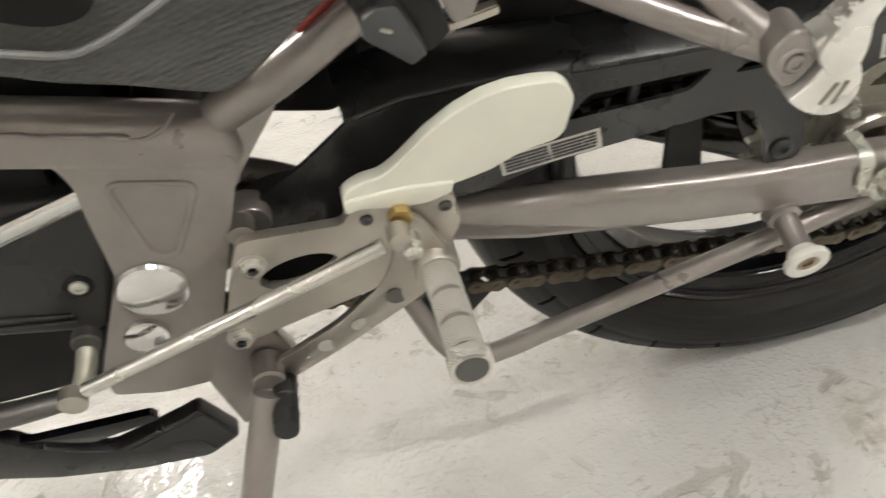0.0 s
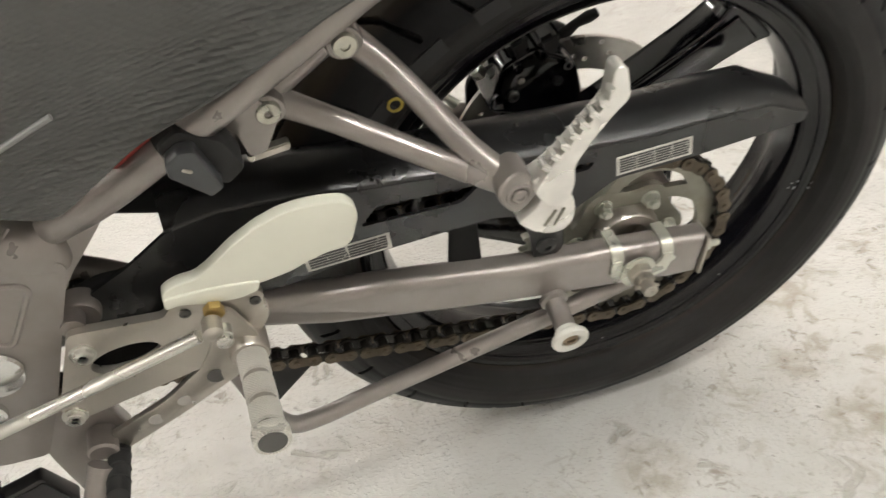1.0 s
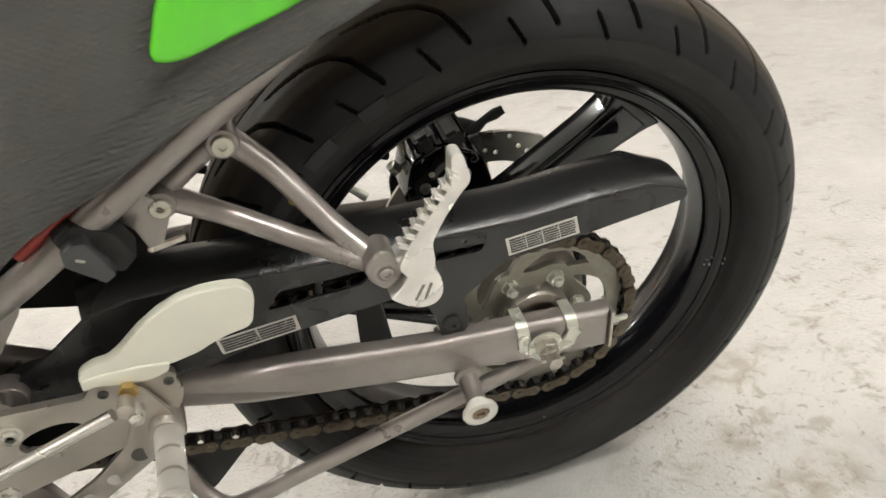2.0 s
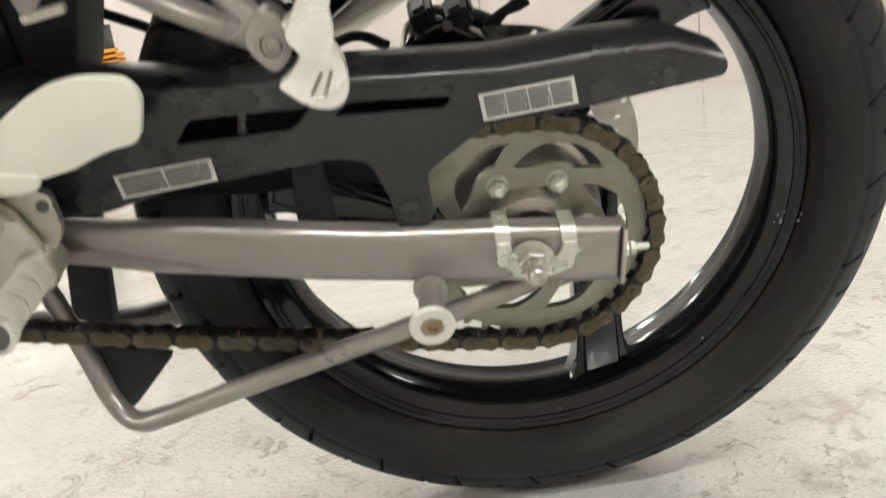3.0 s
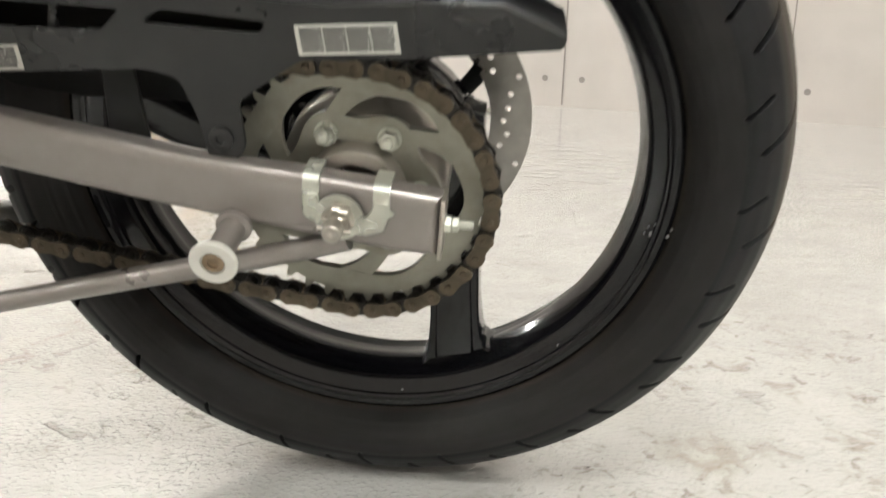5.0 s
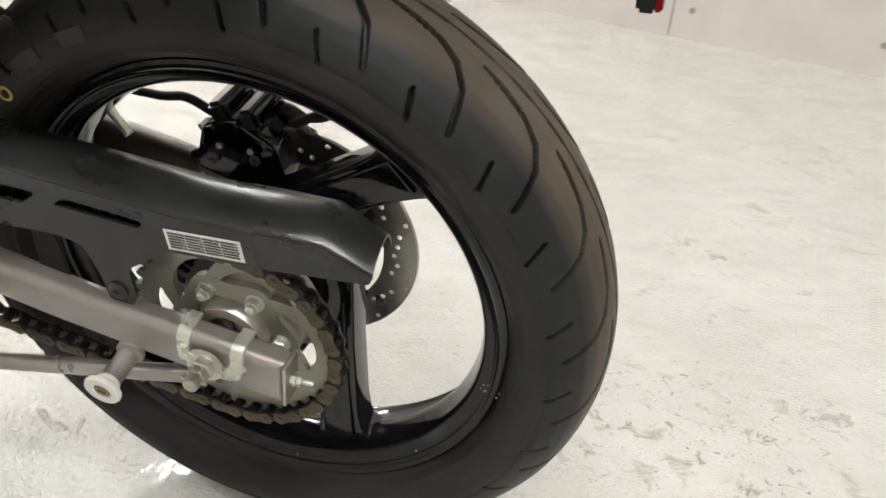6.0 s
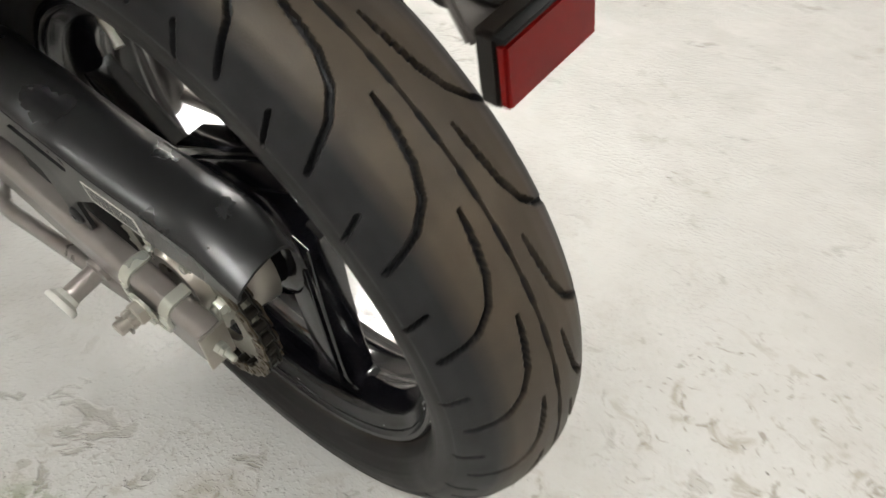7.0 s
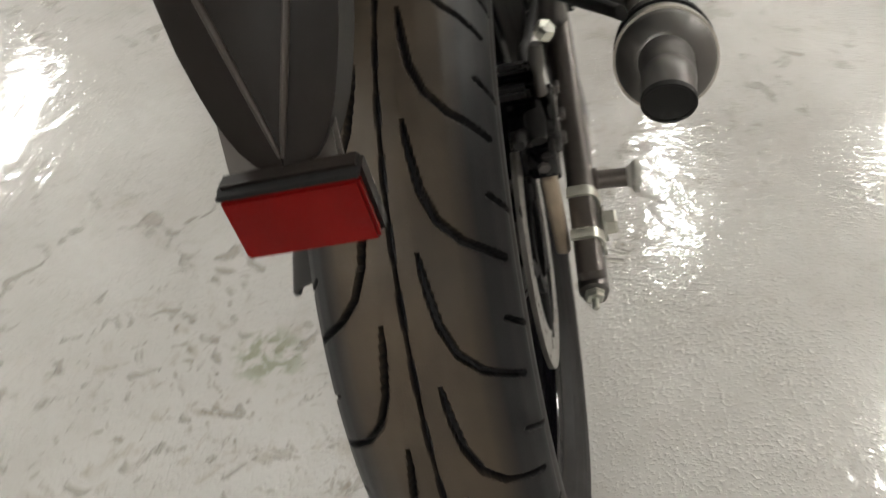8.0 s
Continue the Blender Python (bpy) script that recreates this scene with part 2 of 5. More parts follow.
    # the coat's skin: slow waves, and an orange-peel of small domes with flat ground between
    waves = span(noise_of(20, 3, 0.5), 0, 1, 0, 0.52)
    peel = times(span(noise_of(185, 2, 0.5), 0.50, 0.74, 0, 1), span(noise_of(6.5, 3), 0.36, 0.60, 0.25, 1.0))
    height = n.new("ShaderNodeMath")
    height.operation = "MULTIPLY_ADD"
    l.new(peel, height.inputs[0])
    height.inputs[1].default_value = 0.29
    l.new(waves, height.inputs[2])
    sunk = n.new("ShaderNodeMath")
    sunk.operation = "MULTIPLY_ADD"
    l.new(dent, sunk.inputs[0])
    sunk.inputs[1].default_value = -0.65
    l.new(height.outputs[0], sunk.inputs[2])
    bp = n.new("ShaderNodeBump")
    bp.inputs["Strength"].default_value, bp.inputs["Distance"].default_value = 1.0, 0.0033
    l.new(sunk.outputs[0], bp.inputs["Height"])
    l.new(bp.outputs[0], b.inputs["Normal"])
    l.new(bp.outputs[0], b.inputs["Coat Normal"])
    return m


# worn places on the floor: x, y, radius
TRODDEN = ((-0.02, -0.34, 0.24), (0.42, 0.36, 0.26), (0.30, -0.02, 0.26), (0.55, 0.14, 0.20))
SHOE_MARKS = ((0.245, -0.125, 0.050), (0.300, -0.110, 0.048), (0.245, -0.015, 0.036), (0.300, 0.115, 0.055), (0.02, -0.10, 0.05))
DENTED = (-0.12, -0.40, 0.42)
MOSS = (-0.100, -0.240, 0.055)
FLOOR_MAT = floor_mat()
WALL_MAT = mat("pale_concrete_wall", (0.60, 0.555, 0.525), 0.6, 0, 0.05, 6, 0.15, 60, 0.08, second=(0.52, 0.47, 0.43), second_scale=1.5, second_amount=0.5)
CEILING_MAT = mat("white_ceiling", (0.72, 0.72, 0.70), 0.8, 0, 0.04, 3)
JOINT_MAT = mat("dark_joint", (0.30, 0.27, 0.25), 0.8)


# ---------------------------------------------------------------- mesh helpers
def finish(ob, material, smooth=40):
    if material:
        ob.data.materials.append(material)
    if smooth:
        ob.data.polygons.foreach_set("use_smooth", [True] * len(ob.data.polygons))
        ob.data.set_sharp_from_angle(angle=radians(smooth))
    return ob


def part(name, bm, material, parent=None, label="", smooth=40):
    me = bpy.data.meshes.new(name)
    bmesh.ops.recalc_face_normals(bm, faces=bm.faces)
    bm.to_mesh(me)
    bm.free()
    ob = new(name, me)
    finish(ob, material, smooth)
    if parent:
        ob.parent = parent
    if label:
        tagged(ob, label)
    return ob


def share(name, mesh, parent, m, label=""):
    ob = new(name, mesh)
    ob.parent = parent
    ob.matrix_basis = m
    if label:
        tagged(ob, label)
    return ob


def slab(outline, y0, y1, bevel=0.002, segs=2, bm=None, shear=0.0, xs=0.0):
    """A plate: an outline in x, z, from y0 to y1, with rounded edges. shear tips it in y along x from xs."""
    b2 = bmesh.new()
    low = [b2.verts.new((x, y0, z)) for x, z in outline]
    f = b2.faces.new(low)
    r = bmesh.ops.extrude_face_region(b2, geom=[f])
    for v in r["geom"]:
        if isinstance(v, bmesh.types.BMVert):
            v.co.y = y1
    bmesh.ops.recalc_face_normals(b2, faces=b2.faces)
    if bevel:
        caps = [e for e in b2.edges if abs(e.verts[0].co.y - e.verts[1].co.y) < 1e-7]
        bmesh.ops.bevel(b2, geom=caps, offset=bevel, segments=segs, affect="EDGES", profile=0.5, clamp_overlap=True)
    if shear:
        for v in b2.verts:
            v.co.y += shear * (v.co.x - xs)
    return merge(bm, b2)


def merge(bm, b2):
    if bm is None:
        return b2
    me = bpy.data.meshes.new("tmp")
    b2.to_mesh(me)
    b2.free()
    bm.from_mesh(me)
    bpy.data.meshes.remove(me)
    return bm


def rounded(points, r, n=5):
    """The outline with its corners rounded by r (one radius, or one for each corner)."""
    out = []
    k = len(points)
    for i, p in enumerate(points):
        rad = r[i] if isinstance(r, (list, tuple)) else r
        a, p, c = Vector(points[i - 1]), Vector(p), Vector(points[(i + 1) % k])
        d1, d2 = (a - p), (c - p)
        cut = min(rad, d1.length * 0.49, d2.length * 0.49)
        if cut < 1e-5:
            out.append(tuple(p))
            continue
        s, e = p + d1.normalized() * cut, p + d2.normalized() * cut
        for j in range(n + 1):
            t = j / n
            q = s * (1 - t) ** 2 + p * 2 * t * (1 - t) + e * t * t
            out.append(tuple(q))
    return out


def curve_points(pts, per=8):
    """A smooth line through points (Catmull-Rom)."""
    p = [Vector(q) for q in pts]
    p = [p[0] * 2 - p[1]] + p + [p[-1] * 2 - p[-2]]
    out = []
    for i in range(1, len(p) - 2):
        a, b, c, d = p[i - 1], p[i], p[i + 1], p[i + 2]
        for j in range(per):
            t = j / per
            out.append(0.5 * (2 * b + (c - a) * t + (2 * a - 5 * b + 4 * c - d) * t * t + (3 * b - a - 3 * c + d) * t ** 3))
    out.append(p[-2])
    return out


def tube(pts, radius, segs=16, bm=None, per=8, straight=False, squash=1.0, cap=True):
    """A pipe along points; radius is a number or one for each point."""
    line = [Vector(q) for q in pts] if straight else curve_points(pts, per)
    k = len(line)
    rad = [radius] * k if not isinstance(radius, (list, tuple)) else [float(np.interp(i / (k - 1), np.linspace(0, 1, len(radius)), radius)) for i in range(k)]
    bm = bm or bmesh.new()
    side = None
    rings = []
    for i, q in enumerate(line):
        d = (line[min(i + 1, k - 1)] - line[max(i - 1, 0)]).normalized()
        if side is None:
            side = d.cross(Vector((0.1, 0.9, 0.35))).normalized()
        side = (side - d * side.dot(d)).normalized()
        up = d.cross(side)
        rings.append([bm.verts.new(q + rad[i] * (math.cos(2 * math.pi * j / segs) * side + squash * math.sin(2 * math.pi * j / segs) * up)) for j in range(segs)])
    for a, c in zip(rings, rings[1:]):
        for j in range(segs):
            bm.faces.new((a[j], a[(j + 1) % segs], c[(j + 1) % segs], c[j]))
    if cap:
        bm.faces.new(rings[0][::-1])
        bm.faces.new(rings[-1])
    return bm


def lathe(profile, centre, axis, segs=32, bm=None, closed=False):
    """Turns a profile of (along, radius) about the axis through centre."""
    bm = bm or bmesh.new()
    ax = Vector(axis).normalized()
    u = ax.orthogonal().normalized()
    w = ax.cross(u)
    c = Vector(centre)
    rings = []
    for a, r in profile:
        rings.append([bm.verts.new(c + ax * a + max(r, 1e-5) * (math.cos(2 * math.pi * j / segs) * u + math.sin(2 * math.pi * j / segs) * w)) for j in range(segs)])
    pairs = list(zip(rings, rings[1:])) + ([(rings[-1], rings[0])] if closed else [])
    for p, q in pairs:
        for j in range(segs):
            bm.faces.new((p[j], p[(j + 1) % segs], q[(j + 1) % segs], q[j]))
    if not closed:
        bm.faces.new(rings[0][::-1])
        bm.faces.new(rings[-1])
    return bm


def hexhead(centre, axis, r, h, bm=None, socket=0.0):
    """A hexagon head with a chamfer; socket: the radius of a recess in its face."""
    prof = [(0, r), (h * 0.8, r), (h, r * 0.88)]
    bm = lathe(prof, centre, axis, 6, bm)
    return bm


def capscrew(centre, axis, r, h, bm=None):
    """A round socket head."""
    return lathe([(0, r), (h * 0.85, r), (h, r * 0.9), (h, r * 0.52), (h * 0.35, r * 0.5), (h * 0.35, 0)], centre, axis, 20, bm)


def box(centre, size, bevel=0.002, bm=None, turn=None):
    b2 = bmesh.new()
    bmesh.ops.create_cube(b2, size=1.0)
    bmesh.ops.scale(b2, vec=size, verts=b2.verts)
    if bevel:
        bmesh.ops.bevel(b2, geom=list(b2.edges), offset=bevel, segments=2, affect="EDGES", clamp_overlap=True)
    if turn:
        bmesh.ops.rotate(b2, cent=(0, 0, 0), matrix=Euler([radians(a) for a in turn]).to_matrix(), verts=b2.verts)
    bmesh.ops.translate(b2, vec=centre, verts=b2.verts)
    return merge(bm, b2)


# ---------------------------------------------------------------- the hall
def build_hall():
    bm = bmesh.new()
    bmesh.ops.create_grid(bm, x_segments=2, y_segments=2, size=14)
    fl = part("floor", bm, FLOOR_MAT, None, "", 0)
    tagged(fl, "worn glossy grey-white sealed concrete floor with brown scuffs", "floor", "", "structure")
    bm = box((0, 0, 3.35), (22, 22, 0.1), 0)
    tagged(part("ceiling", bm, CEILING_MAT, None, "", 0), "plain white ceiling of the hall", "ceiling", "", "structure")
    # the pale wall behind the bike, cast in panels with tie holes
    w = box((0, 0.15, 1.65), (16, 0.3, 3.3), 0)
    wall = part("wall_north", w, WALL_MAT, None, "", 0)
    wall.matrix_basis = pose(0.9, WALL_Y, 0, 0, 0, WALL_TURN)
    tagged(wall, "pale pinkish cast concrete wall with panel joints and tie holes", "wall", "", "structure")
    for i in range(-4, 5):
        j = part("panel_joint", box((i * 0.9 + 0.22, -0.0015, 1.65), (0.006, 0.005, 3.28), 0), JOINT_MAT, wall, "", 0)
    hole = bpy.data.meshes.new("tie_hole")
    hb = lathe([(0, 0.013), (0.002, 0.012), (0.002, 0.0)], (0, 0, 0), (0, -1, 0), 14)
    hb.to_mesh(hole)
    hb.free()
    hole.materials.append(JOINT_MAT)
    for i in range(-5, 6):
        for z in (0.12, 0.75, 1.35, 1.95):
            for dx in (0.08, 0.82):
                share("tie_hole", hole, wall, Matrix.Translation((i * 0.9 + 0.22 + dx, -0.001, z)))
    for nm, at, size in (("wall_south", (0, -6.15, 1.65), (22, 0.3, 3.3)), ("wall_west", (-8.15, 0, 1.65), (0.3, 22, 3.3)), ("wall_east", (8.15, 0, 1.65), (0.3, 22, 3.3))):
        tagged(part(nm, box(at, size, 0), WALL_MAT, None, "", 0), "plain pale wall closing the hall", "wall", "", "structure")


WALL_Y, WALL_TURN = 3.12, -13.0
build_hall()


def strip_light(at, turn):
    e = new("ceiling_light")
    e.matrix_basis = pose(*at, 0, 0, turn)
    tagged(e, "long fluorescent batten light on the ceiling", "lamp", "ceiling lights")
    part("housing", box((0, 0, 0.03), (1.26, 0.16, 0.06), 0.006), LAMP_HOUSING, e)
    for y in (-0.04, 0.04):
        part("fluorescent_tube", tube([(-0.6, y, -0.02), (0.6, y, -0.02)], 0.014, 10, straight=True), TUBE_LIGHT, e)
    return e


first = strip_light((-4.05, 1.45, 3.24), 0)
for at in ((-4.75, -3.25, 3.24), (2.6, -3.0, 3.24), (0.4, -1.8, 3.24), (3.6, 1.0, 3.24)):
    copy_thing(first, pose(*at, 0, 0, 0))
copy_thing(first, pose(-2.05, 2.95, 3.24, 0, 0, 90))
copy_thing(first, pose(-4.5, 3.6, 3.24, 0, 0, 90))

# ---------------------------------------------------------------- the motorcycle
# The bike is built upright round its rear axle: x to the rear, y to its right, z up. The empty carries the lean.
bike = new("motorcycle")
bike.matrix_basis = pose(0, 0, AXLE_Z, LEAN, 0, 0)
tagged(bike, "black and grey sport motorcycle leaning on its side stand", "motorcycle")
Y = (0, 1, 0)
OUT = (0, -1, 0)


def mirror(bm):
    for v in bm.verts:
        v.co.y = -v.co.y
    bmesh.ops.reverse_faces(bm, faces=bm.faces)
    return bm


def plate_with_holes(outline, holes, y0, y1):
    """A plate with openings through it."""
    bm = bmesh.new()
    sides = []
    for y in (y0, y1):
        loops = [[bm.verts.new((x, y, z)) for x, z in loop] for loop in [outline] + holes]
        edges = [bm.edges.new((lp[i], lp[(i + 1) % len(lp)])) for lp in loops for i in range(len(lp))]
        bmesh.ops.triangle_fill(bm, use_beauty=True, use_dissolve=False, edges=edges)
        sides.append(loops)
    for a, b in zip(*sides):
        for i in range(len(a)):
            j = (i + 1) % len(a)
            bm.faces.new((a[i], a[j], b[j], b[i]))
    return bm


def circle(cx, cz, r, n):
    return [(cx + r * math.cos(2 * math.pi * i / n), cz + r * math.sin(2 * math.pi * i / n)) for i in range(n)]


# ---- tyre
TYRE_R = 0.3103
TYRE_PROFILE = [(0.0, 0.3103), (0.0127, 0.3095), (0.0254, 0.3068), (0.0382, 0.3016), (0.0488, 0.2941), (0.0572, 0.2846), (0.0636, 0.2735),
                (0.0668, 0.2625), (0.0664, 0.2525), (0.0620, 0.2440), (0.0545, 0.2372), (0.0460, 0.2322), (0.0400, 0.2302), (0.0370, 0.2270)]
PITCH = 15.0


def groove_depth(theta, w, sign):
    """How far the tread is cut, in metres, at an angle in degrees and an arc across the crown."""
    per = radians(PITCH) * TYRE_R
    line = [(0.0, 0.014), (0.022, 0.0165), (0.045, 0.0205), (0.064, 0.0285), (0.078, 0.042), (0.092, 0.071)]
    dash = [(0.050, 0.064), (0.060, 0.083)]
    tip = 8.0 if sign < 0 else 0.4
    s = ((tip - theta) % PITCH) / PITCH * per
    best = np.full(theta.shape, 9.0)
    for poly, wide in ((line, 0.0), (dash, 0.0006)):
        for k in (0, 1):
            for i, ((s0, w0), (s1, w1)) in enumerate(zip(poly, poly[1:])):
                dx, dy = s1 - s0, w1 - w0
                px, py = s + k * per - s0, w - w0
                t = np.clip((px * dx + py * dy) / (dx * dx + dy * dy), 0, 1)
                taper = 0.0011 * (1 - t) if i == 0 and poly is line else 0.0
                best = np.minimum(best, np.hypot(px - t * dx, py - t * dy) + wide + taper)
    return best


def build_tyre():
    n_round, n_across = 2160, 112
    py = np.array([p[0] for p in TYRE_PROFILE])
    pr = np.array([p[1] for p in TYRE_PROFILE])
    arc = np.r_[0, np.cumsum(np.hypot(np.diff(py), np.diff(pr)))]
    w = np.linspace(0, 1, n_across) ** 1.12 * arc[-1]
    fy, fr = np.interp(w, arc, py), np.interp(w, arc, pr)
    ker = np.array([1, 2, 3, 2, 1]) / 9
    for f in (fy, fr):
        f[2:-2] = np.convolve(f, ker, "valid")
    fr[:2] = TYRE_R
    full_w = np.r_[-w[:0:-1], w]
    full_y = np.r_[-fy[:0:-1], fy]
    full_r = np.r_[fr[:0:-1], fr]
    ty, tr = np.gradient(full_y), np.gradient(full_r)
    ln = np.hypot(ty, tr)
    ny, nr = -tr / ln, ty / ln
    th = np.linspace(0, 360, n_round, endpoint=False)
    T, W = np.meshgrid(th, full_w, indexing="ij")
    d = np.where(W < 0, groove_depth(T, np.abs(W), -1), groove_depth(T, np.abs(W), 1))
    half = 0.0021
    cut = np.clip((half + 0.0004 - d) / 0.0006, 0, 1) * 0.0075
    mid = np.clip((0.0017 + 0.0004 * np.sin(np.radians(T * 48)) - np.abs(W)) / 0.0007, 0, 1) * 0.0055
    cut = np.maximum(cut, mid)
    # a fine moulded ring on the sidewall and slight unevenness
    ring = 0.0006 * np.exp(-((np.abs(W) - 0.104) / 0.0012) ** 2) + 0.0005 * np.exp(-((np.abs(W) - 0.118) / 0.001) ** 2)
    edge = 0.0008 * np.clip((0.0835 - np.abs(W)) / 0.0012, 0, 1)
    off = ring + edge - cut
    R = full_r[None, :] + off * nr[None, :]
    YY = full_y[None, :] + off * ny[None, :]
    co = np.stack([R * np.cos(np.radians(T)), YY, R * np.sin(np.radians(T))], -1).reshape(-1, 3)
    m = len(full_w)
    a = (np.arange(n_round)[:, None] * m + np.arange(m - 1)[None, :])
    b = ((np.arange(n_round)[:, None] + 1) % n_round) * m + np.arange(m - 1)[None, :]
    faces = np.stack([a, a + 1, b + 1, b], -1).reshape(-1, 4)
    me = bpy.data.meshes.new("tyre")
    me.vertices.add(len(co))
    me.vertices.foreach_set("co", co.ravel())
    me.loops.add(faces.size)
    me.loops.foreach_set("vertex_index", faces.ravel())
    me.polygons.add(len(faces))
    me.polygons.foreach_set("loop_start", np.arange(0, faces.size, 4))
    me.update(calc_edges=True)
    me.validate()
    wear = np.clip((0.050 - np.abs(YY)) / 0.014, 0, 1) * np.clip(1 - cut / 0.002, 0, 1)
    wear = np.maximum(wear, 0.10 * (np.abs(W) > 0.0845))
    me.attributes.new("wear", "FLOAT", "POINT").data.foreach_set("value", wear.ravel())
    ob = new("tyre", me)
    finish(ob, RUBBER, 60)
    ob.parent = wheel
    return tagged(ob, "black rubber rear tyre with curved tread grooves")


wheel = part("rear_wheel", lathe([(-0.036, 0.030), (-0.036, 0.046), (-0.028, 0.070), (-0.020, 0.076), (0.020, 0.076), (0.028, 0.070), (0.045, 0.046), (0.052, 0.044), (0.052, 0.030)], (0, 0, 0), Y, 40), GLOSS_BLACK, bike, "gloss black cast wheel hub")
# the wheel sits a hair askew between its adjusters
wheel.matrix_basis = pose(-0.0009, 0.0057, 0.0039, -0.47, 0, -0.54)
tyre = build_tyre()
# faint raised blocks on the sidewall and a yellow balance ring
for a0, a1, r in ((136.5, 141.5, 0.2640), (123.5, 130.0, 0.2665), (112.0, 117.5, 0.2665)):
    bm = bmesh.new()
    low = []
    for k in range(7):
        a = radians(a0 + (a1 - a0) * k / 6)
        low.append([bm.verts.new((rr * math.cos(a), y, rr * math.sin(a))) for rr, y in ((r - 0.006, -0.0650), (r - 0.006, -0.0672), (r + 0.006, -0.0668), (r + 0.006, -0.0640))])
    for p, q in zip(low, low[1:]):
        for i in range(4):
            bm.faces.new((p[i], p[(i + 1) % 4], q[(i + 1) % 4], q[i]))
    bm.faces.new(low[0][::-1])
    bm.faces.new(low[-1])
    part("sidewall_mark", bm, RUBBER_MARK, tyre)
part("balance_mark", lathe([(0, 0.0040), (0, 0.0066), (0.0012, 0.0062), (0.0012, 0.0044)], (-0.1875, -0.0664, 0.1800), OUT, 24, closed=True), YELLOW_MARK, tyre, "yellow painted balance ring")

# ---- rim: flange, step and barrel, the same on both sides
half_rim = [(-0.0370, 0.2262), (-0.0405, 0.2300), (-0.0440, 0.2296), (-0.0455, 0.2265), (-0.0445, 0.2228), (-0.0420, 0.2206), (-0.0412, 0.2192), (-0.0396, 0.2186),
            (-0.0378, 0.2165), (-0.0350, 0.2110), (-0.0335, 0.2086), (-0.0342, 0.2076), (-0.0330, 0.2064), (-0.0260, 0.2042), (-0.0170, 0.2020)]
far_rim = [(-y, r) for y, r in half_rim[:8]][::-1]
rim_profile = half_rim + [(-0.0100, 0.2007), (-0.0055, 0.2003), (-0.0015, 0.2012), (0.0030, 0.2060), (0.0100, 0.2130), (0.0190, 0.2180), (0.0340, 0.2195)] + far_rim + [(0.030, 0.2250), (0.0130, 0.2230), (0.0, 0.2130), (-0.012, 0.2085), (-0.028, 0.2150)]
part("rim", lathe(rim_profile, (0, 0, 0), Y, 160, closed=True), RIM_BLACK, wheel, "gloss black rim with machined steps", 28)


def spoke_mesh():
    """One broad cast spoke along +x that passes beside the hub, flared into the rim, with a flat raised face."""
    off = 0.060
    arc = [(0.2050 * math.cos(a), 0.2050 * math.sin(a)) for a in np.linspace(0.145, 0.475, 11)]
    outline = [(-0.045, off - 0.020), (0.100, off - 0.0200), (0.160, off - 0.0205), (0.190, off - 0.0250)] + arc + [(0.176, off + 0.0240), (0.150, off + 0.0205), (0.060, off + 0.0205), (-0.030, off + 0.024)]
    bm = slab(rounded(outline, [0.0, 0.0, 0.020, 0.012] + [0.0] * 11 + [0.012, 0.020, 0.0, 0.0], 5), -0.0215, 0.012, 0.0040, 4)
    face = [(0.000, off - 0.0150), (0.120, off - 0.0142), (0.1895, off - 0.0165), (0.1835, off + 0.0165), (0.120, off + 0.0142), (0.000, off + 0.0150)]
    slab(face, -0.0250, -0.009, 0.0022, 3, bm)
    slab(face, 0.008, 0.0150, 0.0016, 2, bm)
    foot = [(0.172, off - 0.0185)] + [(0.2062 * math.cos(a), 0.2062 * math.sin(a)) for a in np.linspace(0.160, 0.455, 9)] + [(0.160, off + 0.0185)]
    slab(rounded(foot, [0.006] + [0.0] * 9 + [0.006], 3), -0.0218, -0.004, 0.0030, 3, bm)
    return bm


SPOKE_AT = -89.0
me = bpy.data.meshes.new("spoke")
sb = spoke_mesh()
bmesh.ops.recalc_face_normals(sb, faces=sb.faces)
sb.to_mesh(me)
sb.free()
for k in range(3):
    ob = share("spoke", me, wheel, Matrix.Rotation(-radians(SPOKE_AT + 120 * k), 4, "Y"))
    if k == 0:
        finish(ob, GLOSS_BLACK, 35)

# paint chips on the rim
for i, (x, z, s) in enumerate([(0.2105, -0.044, 0.0016), (0.2125, -0.0492, 0.0026), (0.2150, -0.0405, 0.0014), (0.2080, -0.0500, 0.0014), (0.2240, -0.047, 0.0018), (0.2262, -0.0410, 0.0016), (0.150, -0.157, 0.0016), (0.020, -0.2155, 0.0015)]):
    r = math.hypot(x, z)
    y = float(np.interp(r, [0.2064, 0.2086, 0.2110, 0.2165, 0.2186, 0.2228, 0.2265], [-0.0330, -0.0335, -0.0350, -0.0378, -0.0396, -0.0445, -0.0455]))
    bm = bmesh.new()
    bmesh.ops.create_icosphere(bm, subdivisions=1, radius=s * 0.62)
    bmesh.ops.scale(bm, vec=(1, 0.35, 1.5), verts=bm.verts)
    bmesh.ops.translate(bm, vec=(x, y, z), verts=bm.verts)
    part("paint_chip", bm, CHIP_MAT, wheel)

# tyre valve
part("valve", tube([(-0.1440, -0.0030, 0.1400), (-0.1350, -0.0050, 0.1310), (-0.1260, -0.0070, 0.1220)], [0.0046, 0.0038, 0.0046], 12, straight=True), ZINC, wheel, "plated tyre valve with metal cap")

# ---- sprocket with swirled arms, and its carrier
TEETH, CHAIN_PITCH = 37, 0.015875
PITCH_R = CHAIN_PITCH / (2 * math.sin(math.pi / TEETH))
SPR_Y = -0.082


